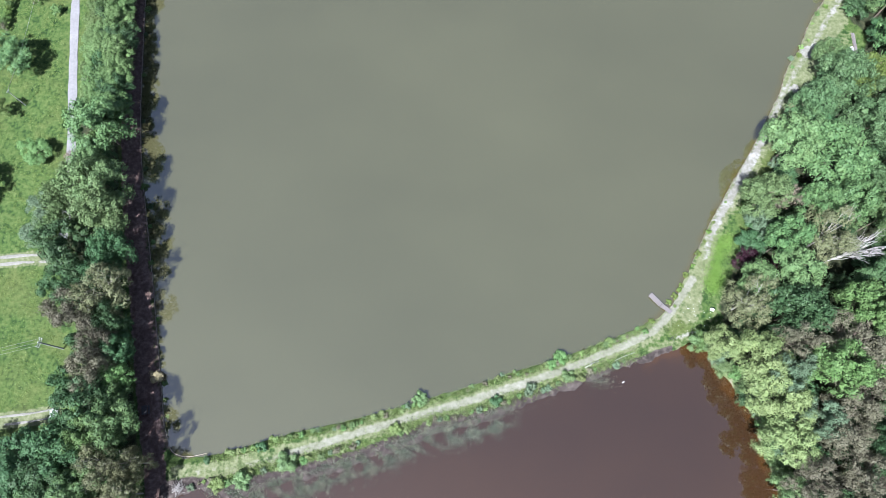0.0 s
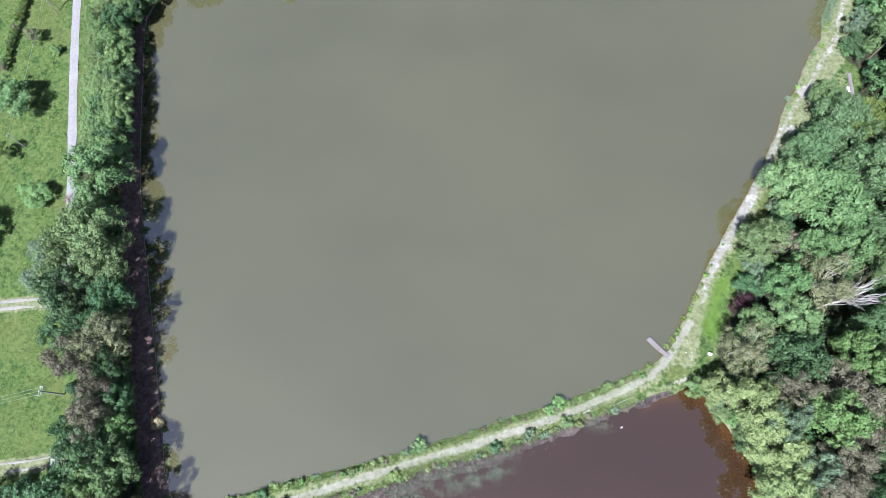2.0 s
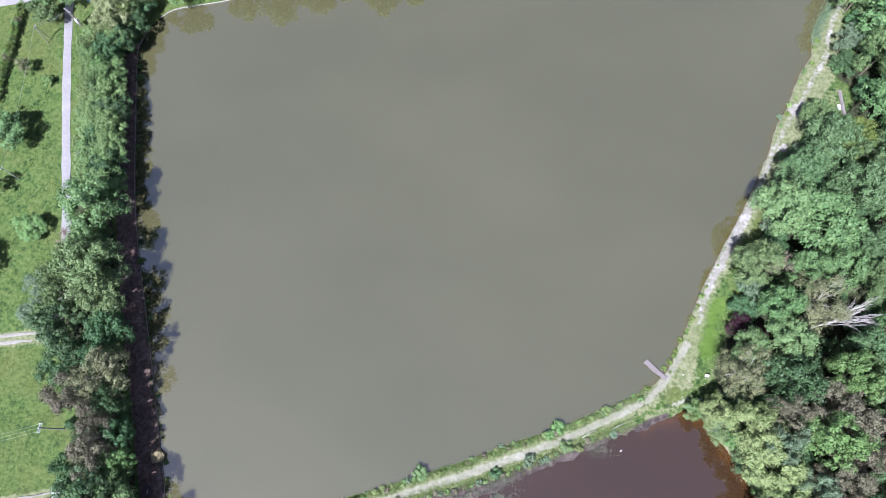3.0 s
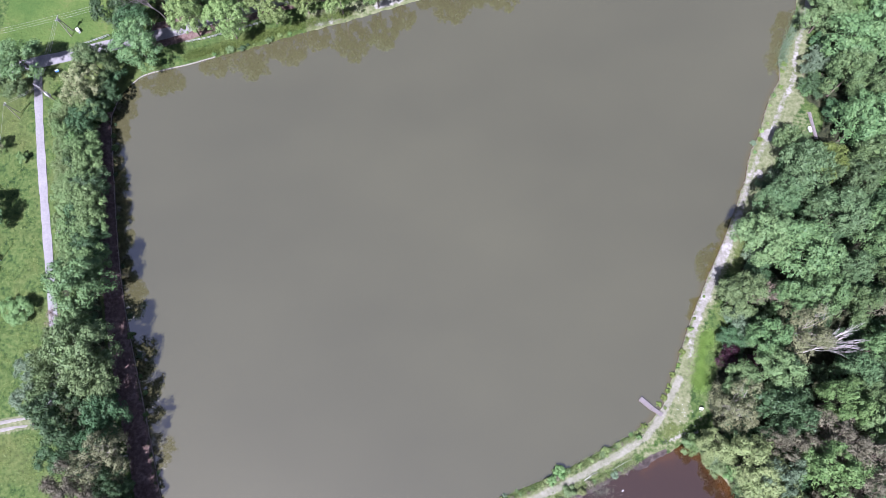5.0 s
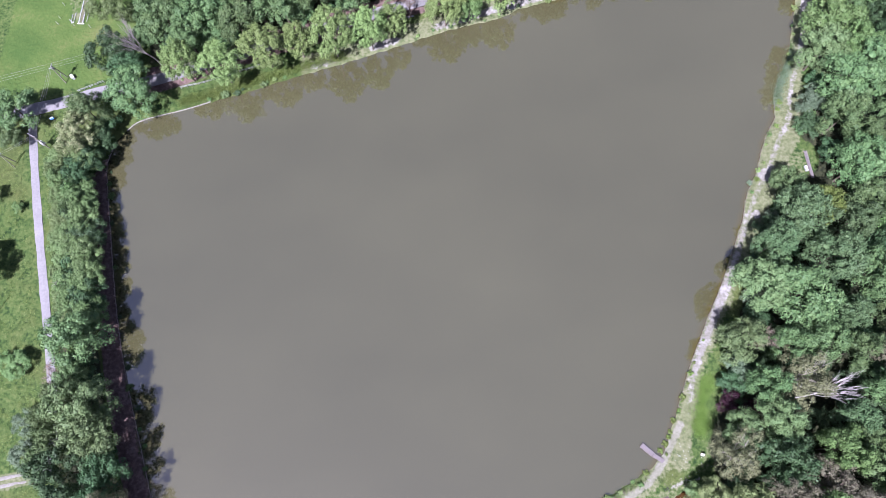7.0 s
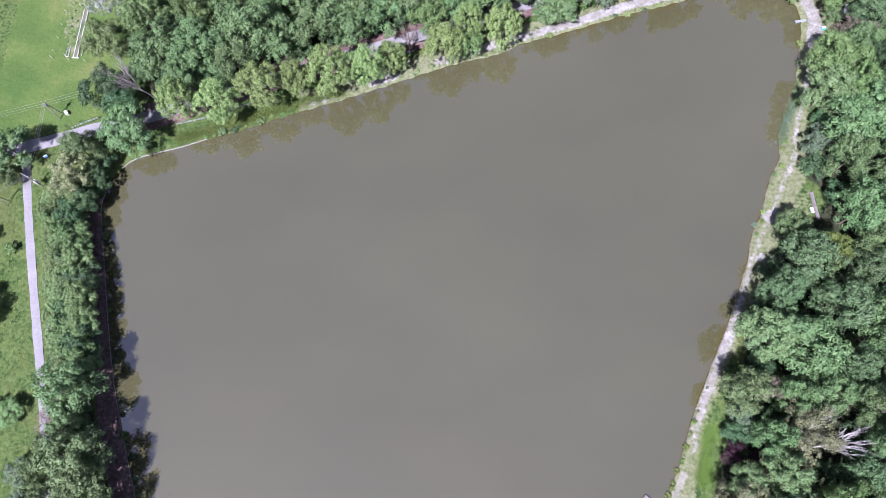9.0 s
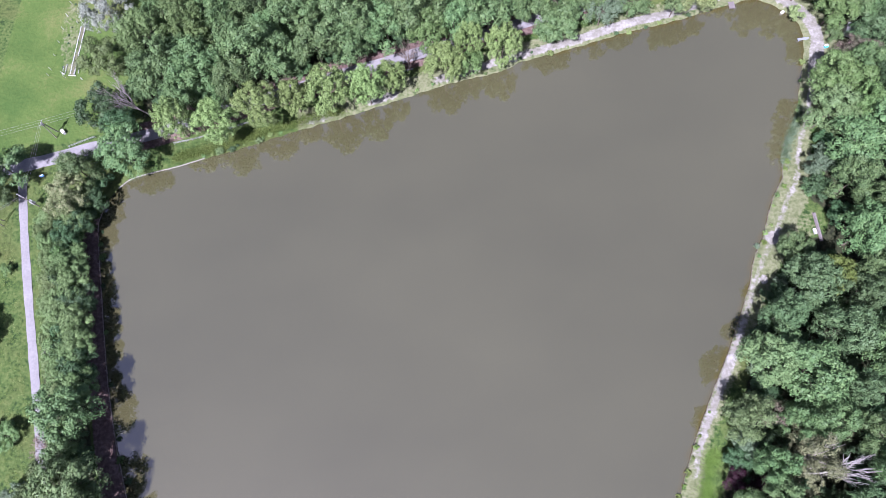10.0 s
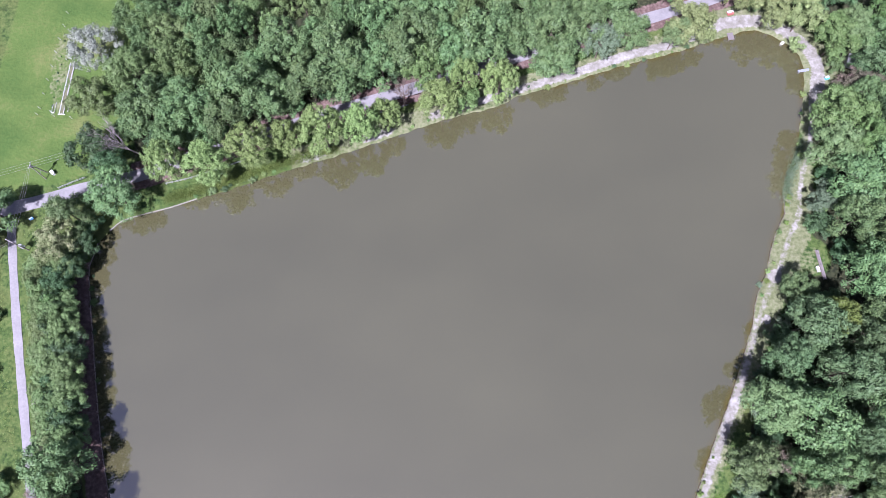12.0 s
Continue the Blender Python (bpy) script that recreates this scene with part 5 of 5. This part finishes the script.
for d in (-0.75, 0.0, 0.75):
    wire((-94.1, 144.0 + d, 7.6), (-150.0, 135.0 + d, 9.0), 0.8)
    wire((-94.1, 144.0 + d, 7.6), (-72.0, 148.0 + d, 9.0), 0.4)
    wire((-94.1 + d * 0.5, 144.0, 7.6), (-97.8 + d, 124.4 - d * 0.6, 7.5), 0.6)
    wire((-86.9 + d * 0.2, 20.8 + d, 9.6), (-125.0, 12.0 + d, 9.5), 0.8)
for d in (-0.3, 0.3):
    wire((-106.2, 120.4 + d, 6.8), (-98.2, 124.6 + d, 6.6), 0.3)
    wire((-107.3, 80.9 + d, 7.2), (-106.2, 120.4 + d, 6.8), 0.9)


# ---- by the road and in the field ----
def kiosk(x, y, turn):
    ob = new("electric_cabinet")
    ob.matrix_basis = pose(x, y, GROUND_LEVEL - 0.05, 0, 0, turn)
    part("body", box(bmesh.new(), (0.8, 1.5, 1.2), pose(0, 0, 0.6), 0.03), WHITE, ob)
    part("lid", box(bmesh.new(), (0.94, 1.64, 0.1), pose(0, 0, 1.24), 0.03), WHITE, ob)
    part("door", box(bmesh.new(), (0.03, 1.25, 0.95), pose(0.41, 0, 0.6), 0.01), METAL, ob)
    return tagged(ob, "white metal electric cabinet under the transformer pole", "electric cabinet")


kiosk(-92.0, 144.4, 35).scale = (0.8, 0.8, 0.85)


def railing(points, label):
    """A low guard rail: posts and two rails."""
    ob = new("guard_rail")
    ob.matrix_basis = pose(points[0][0], points[0][1], GROUND_LEVEL)
    line = smooth_line(points, 1.6) - np.array(points[0])
    for z in (0.55, 0.95):
        part("rail", tube(bmesh.new(), [(p[0], p[1], z) for p in line], [0.04] * len(line), 6), METAL, ob)
    for p in line:
        part("post", box(bmesh.new(), (0.1, 0.1, 1.25), pose(p[0], p[1], 0.4), 0.01), METAL, ob)
    return tagged(ob, label, "guard rail")


railing([(-90.3, 139.9), (-87.2, 140.9), (-83.5, 142.0)], "pale metal guard rail along the road's edge")
railing([(-62.5, 137.6), (-56.0, 138.4), (-48.0, 140.2), (-40.0, 142.0)], "pale metal guard rail between road and pond")
railing([(-15.0, 148.6), (-6.0, 150.6), (2.0, 152.0)], "pale metal guard rail between road and pond")

BLUE = plain("blue_enamel", (0.05, 0.16, 0.42), (0.08, 0.22, 0.5), 4.0, 0.4)
TEAL = plain("teal_plastic_sheet", (0.03, 0.26, 0.28), (0.05, 0.34, 0.35), 3.0, 0.4)
RED = plain("faded_red_cloth", (0.22, 0.06, 0.05), (0.32, 0.11, 0.09), 4.0, 0.8)
BLACK = plain("dark_stained_wood", (0.015, 0.015, 0.018), (0.05, 0.045, 0.05), 5.0, 0.7)

ob = new("road_sign")
ob.matrix_basis = pose(-96.5, 132.0, GROUND_LEVEL, 0, 0, 25) @ Matrix.Scale(0.72, 4)
part("post", tube(bmesh.new(), [(0, 0, -0.4), (0, 0, 1.2), (0, 0, 2.2)], [0.04, 0.04, 0.04], 8), METAL, ob)
part("board", box(bmesh.new(), (1.3, 0.05, 0.9), pose(0, 0.06, 1.7, -35), 0.015), BLUE, ob, "blue enamelled board")
part("border", box(bmesh.new(), (1.3, 0.03, 0.3), pose(0, 0.0, 2.2, -35), 0.01), WHITE, ob, "white upper panel")
tagged(ob, "blue and white sign on a post beside the junction", "road sign")

# vegetable bed: two rows of white sheeting, boards, seedlings and fence posts
ob = new("garden_bed")
ob.matrix_basis = pose(-89.7, 169.4, GROUND_LEVEL, 0, 0, -9.0)
SOIL = plain("dry_garden_soil", (0.07, 0.072, 0.036), (0.125, 0.12, 0.074), 1.2, 0.95, 0.05)
part("soil", box(bmesh.new(), (0.9, 15.2, 0.16), pose(0.0, 0, 0.0), 0.07), SOIL, ob, "dry tilled soil")
for x in (-0.56, 0.56):
    for k in range(15):
        part("sheet", box(bmesh.new(), (0.24, 0.92, 0.1), pose(x + 0.03 * math.sin(k * 1.7), -7.2 + 1.03 * k, 0.2, 0, 0, 2.0 * math.sin(k * 2.0 + x)), 0.04), CONCRETE, ob)
for x, y0, y1 in ((-2.0, -7.4, -4.3), (-2.75, -7.4, -4.4), (1.62, -7.2, -1.8)):
    for k in range(int((y1 - y0) / 0.62)):
        part("board", box(bmesh.new(), (0.12, 0.42, 0.2), pose(x, y0 + 0.3 + 0.62 * k, 0.12, 0, 0, 4 * math.sin(k * 2.7)), 0.02), CONCRETE, ob)
part("board", box(bmesh.new(), (1.9, 0.16, 0.25), pose(0.1, -7.9, 0.15), 0.02), WHITE, ob)
part("board", box(bmesh.new(), (0.85, 0.12, 0.2), pose(-2.4, -7.5, 0.12), 0.02), WHITE, ob)
for k in range(22):
    tuft = bmesh.new()
    for j in range(5):
        turn = 1.257 * j + k
        box(tuft, (0.05, 0.22, 0.02), pose(0.1 * math.cos(turn), 0.1 * math.sin(turn), 0.18, 30, 0, math.degrees(turn) - 90))
    part("seedling", tuft, LEAVES["dark"], ob).matrix_basis = pose(0.25 * math.sin(k * 4.1), -7.0 + 0.66 * k, 0)
tagged(ob, "long vegetable bed with rows of white sheeting", "garden bed")

bm = bmesh.new()
tube(bm, [(0, 0, -0.5), (0, 0, 1.2), (0, 0, 1.35)], [0.06, 0.055, 0.04], 7)
post_mesh = bpy.data.meshes.new("fence_post")
bm.to_mesh(post_mesh)
bm.free()
post_mesh.materials.append(WHITE)
fence_spots = [(-96.7 + 0.9 * k, 164.1 + 4.19 * k) for k in range(8)] + [(-97.3, 162.3), (-93.5, 162.4), (-92.7, 161.2), (-88.0, 160.0), (-90.0, 178.2), (-88.7, 178.1)]
for k, (x, y) in enumerate(fence_spots):
    o = new("fence_post", post_mesh)
    o.matrix_basis = pose(x, y, GROUND_LEVEL, 3 * math.sin(k * 2), 3 * math.sin(k * 3), k * 40)
    tagged(o, "pale round fence post at the field's edge", "fence post", "field fence")
for k in range(9):
    x, y = -93.6 + 0.35 * k, 164.5 + 2.5 * k
    small_bush("dark", x + 0.3 * math.sin(k * 3), y, 0.3 + 0.12 * math.sin(k * 5), 0.4, k, "small dark green seedling in tilled soil")
    if k % 2:
        small_bush("olive", x + 1.7, y + 1.5, 0.35, 0.45, k + 1, "small olive seedling in tilled soil")


# ---- things on the banks ----
ob = new("picnic_table")
ob.matrix_basis = pose(-66.6, 7.8, GROUND_LEVEL, 0, 0, 8)
for k in range(4):
    part("board", box(bmesh.new(), (0.2, 1.9, 0.05), pose(-0.33 + 0.22 * k, 0, 0.74), 0.01), BLACK, ob)
for s in (-1, 1):
    part("bench", box(bmesh.new(), (0.28, 1.9, 0.05), pose(s * 0.72, 0, 0.44), 0.01), BLACK, ob)
    part("leg", box(bmesh.new(), (1.5, 0.09, 0.1), pose(0, s * 0.65, 0.38), 0.01), BLACK, ob)
    for x in (-0.45, 0.45):
        part("leg", box(bmesh.new(), (0.1, 0.09, 0.82), pose(x, s * 0.65, 0.36, 0, 14 * (1 if x < 0 else -1)), 0.01), BLACK, ob)
tagged(ob, "dark stained wooden picnic table on the shaded path", "picnic table")

ob = new("bench")
ob.matrix_basis = pose(55.2, 29.9, GROUND_LEVEL, 0, 0, -20) @ Matrix.Diagonal((0.8, 0.8, 0.9, 1))
part("seat", box(bmesh.new(), (0.9, 0.45, 0.07), pose(0, 0, 0.45), 0.02), WHITE, ob)
part("backrest", box(bmesh.new(), (1.1, 0.07, 0.45), pose(0, 0.32, 0.7, -12), 0.02), WHITE, ob)
for s in (-1, 1):
    part("leg", box(bmesh.new(), (0.1, 0.5, 0.5), pose(s * 0.45, 0, 0.2), 0.02), TIMBER, ob)
tagged(ob, "small white bench on the grassy corner", "bench")


GREY_WOOD = plain("sun_bleached_wood", (0.16, 0.15, 0.14), (0.3, 0.285, 0.27), 4.0, 0.85)


def pile(x, y, count, length, mat, label, seed, spread=1.0):
    """A heap of cut branches, each a part."""
    rng = np.random.default_rng(seed)
    ob = new("branch_pile")
    ob.matrix_basis = pose(x, y, GROUND_LEVEL)
    for k in range(count):
        turn, tilt = rng.uniform(0, math.pi), rng.normal(0, 0.12)
        way = np.array([math.cos(turn), math.sin(turn), tilt]) * length * rng.uniform(0.35, 0.6)
        mid = np.array([*rng.normal(0, 0.35 * spread, 2), 0.08 + 0.06 * (k % 6)])
        part("branch", limb(bm2 := bmesh.new(), rng, mid - way, mid + way, 0.045, 0.02, 0.05) and bm2, mat, ob)
    return tagged(ob, label, "branch pile")


pile(-57.8, -7.8, 34, 2.3, GREY_WOOD, "heap of bleached cut branches at the dam's end", 4)
pile(50.6, 24.9, 7, 0.9, GREY_WOOD, "pale driftwood and sticks beside the brown pond", 6, 2.2)


def lying_pole(a, b, radius, mat, label):
    a, b = Vector(a), Vector(b)
    mid = a.lerp(b, 0.5) + Vector((0.06, 0.1, 0.02))
    me = bpy.data.meshes.new("pole")
    bm = tube(bmesh.new(), [a, mid, b], [radius, radius * 0.95, radius * 0.8], 7)
    bm.to_mesh(me)
    bm.free()
    me.materials.append(mat)
    return tagged(new("lying_pole", me), label, "pole")


lying_pole((27.0, 17.3, 0.56), (28.6, 18.0, 0.58), 0.06, WHITE, "short pale pole lying on the dam's path")
lying_pole((28.2, 18.1, 0.56), (30.1, 18.7, 0.58), 0.06, METAL, "thin grey metal pole lying on the dam")
lying_pole((33.5, 18.9, 0.52), (37.9, 20.7, 0.56), 0.06, CONCRETE, "long bleached pole lying on the dam")

boom = smooth_line([(-62.0, 3.5), (-61.0, 0.6), (-59.6, -1.0), (-56.7, -1.6), (-52.8, -0.9)], 0.5)
bm = tube(bmesh.new(), [(p[0], p[1], 0.03) for p in boom], [0.07] * len(boom), 6)
me = bpy.data.meshes.new("floating_boom")
bm.to_mesh(me)
bm.free()
me.materials.append(TIMBER)
tagged(new("floating_boom", me), "grey floating boom across the pond's corner", "boom")

ob = new("float")
ob.matrix_basis = pose(35.1, 14.4, 0.05, 0, 0, 35)
part("body", tube(bmesh.new(), [(-0.28, 0, 0), (-0.22, 0, 0), (0.22, 0, 0), (0.28, 0, 0)], [0.08, 0.14, 0.14, 0.08], 10), CONCRETE, ob)
part("rope", tube(bmesh.new(), [(0.28, 0, 0), (0.5, 0.1, -0.05), (0.6, 0.1, -0.3)], [0.02] * 3, 5), TIMBER, ob)
tagged(ob, "white float lying on the brown water", "float")

# white flower heads in the grass of the corner
rng = np.random.default_rng(77)
spots = np.column_stack([rng.normal(51.4, 2.0, 34), rng.normal(29.6, 2.6, 34)])
spots = spots[offshore(spots[:, 0], spots[:, 1], big_shore) > 1.5]
spin = rng.uniform(0, 6.28, (len(spots), 1)) + np.arange(5) * 2 * math.pi / 5
size = rng.uniform(0.04, 0.1, (len(spots), 1))
heads = np.stack([spots[:, :1] + size * np.cos(spin), spots[:, 1:] + size * np.sin(spin), GROUND_LEVEL + 0.28 + 0.04 * np.cos(spin * 2)], -1)
tagged(new("flowers", pieces("flowers", heads, PORCELAIN)), "white flower heads scattered in the grass", "flowers", kind="stuff")

pile(46.2, 24.0, 2, 2.0, BLACK, "dark fallen branch lying in the grass", 7, 0.4)

bm = box(bmesh.new(), (1.7, 1.9, 0.3), Matrix(), 0.03)
me = bpy.data.meshes.new("slab")
bm.to_mesh(me)
bm.free()
me.materials.append(CONCRETE)
ob = new("slab", me)
ob.matrix_basis = pose(-86.4, 7.0, GROUND_LEVEL + 0.2, 0, 0, 8)
tagged(ob, "pale concrete slab at the end of a track", "slab")


def crate(name, x, y, turn, size, mat, lid_mat, label, category, z=GROUND_LEVEL):
    ob = new(name)
    ob.matrix_basis = pose(x, y, z, 0, 0, turn)
    w, d, h = size
    part("body", box(bmesh.new(), (w, d, h), pose(0, 0, h / 2), 0.03), mat, ob)
    part("lid", box(bmesh.new(), (w * 1.06, d * 0.6, 0.06), pose(0, d * 0.22, h + 0.02, 4), 0.02), lid_mat, ob)
    return tagged(ob, label, category)


crate("bait_box", 104.4, 157.8, 30, (0.9, 0.7, 0.35), WHITE, WHITE, "white plastic box lying at the water's edge", "box", 0.1)
crate("folding_shelter", 112.9, 145.6, 15, (1.0, 0.8, 0.6), TEAL, WHITE, "teal and white folded shelter beside the path", "shelter")
crate("folding_shelter", 92.6, 168.6, 10, (1.7, 1.1, 0.7), RED, CONCRETE, "red and white folded shelter on bare ground", "shelter")
crate("shed", 120.4, 149.0, -30, (3.4, 3.0, 2.0), METAL, METAL, "grey metal shed half hidden under trees", "shed")
crate("trunk_box", 96.2, 95.0, 8, (0.6, 1.4, 0.5), CONCRETE, WHITE, "white box beside the wooden footbridge", "box")

ob = new("footbridge")
ob.matrix_basis = pose(97.2, 96.1, GROUND_LEVEL, 0, 0, 0)
for k in range(24):
    part("plank", box(bmesh.new(), (0.75, 0.27, 0.05), pose(0.01 * math.sin(k * 3), -3.6 + 0.31 * k, 0.3), 0.008), DECK, ob)
for s in (-1, 1):
    part("bearer", box(bmesh.new(), (0.1, 7.5, 0.26), pose(s * 0.3, 0, 0.14), 0.01), TIMBER, ob)
tagged(ob, "narrow grey plank footbridge at the wood's edge", "footbridge")


# hedge along the far side of the meadow
hedge_line = smooth_line([(-116.9, 102.5), (-116.4, 112.0), (-115.6, 122.0), (-114.9, 131.0)], 1.25)
for n, p in enumerate(hedge_line):
    tree(("yellow", "bright", "olive", "yellow", "brown")[n % 4 if n % 9 else 4], p[0] + 0.6, p[1], 1.15 + 0.15 * math.sin(n * 2.2), 2.7 + 0.3 * math.sin(n * 1.3), 700 + n)
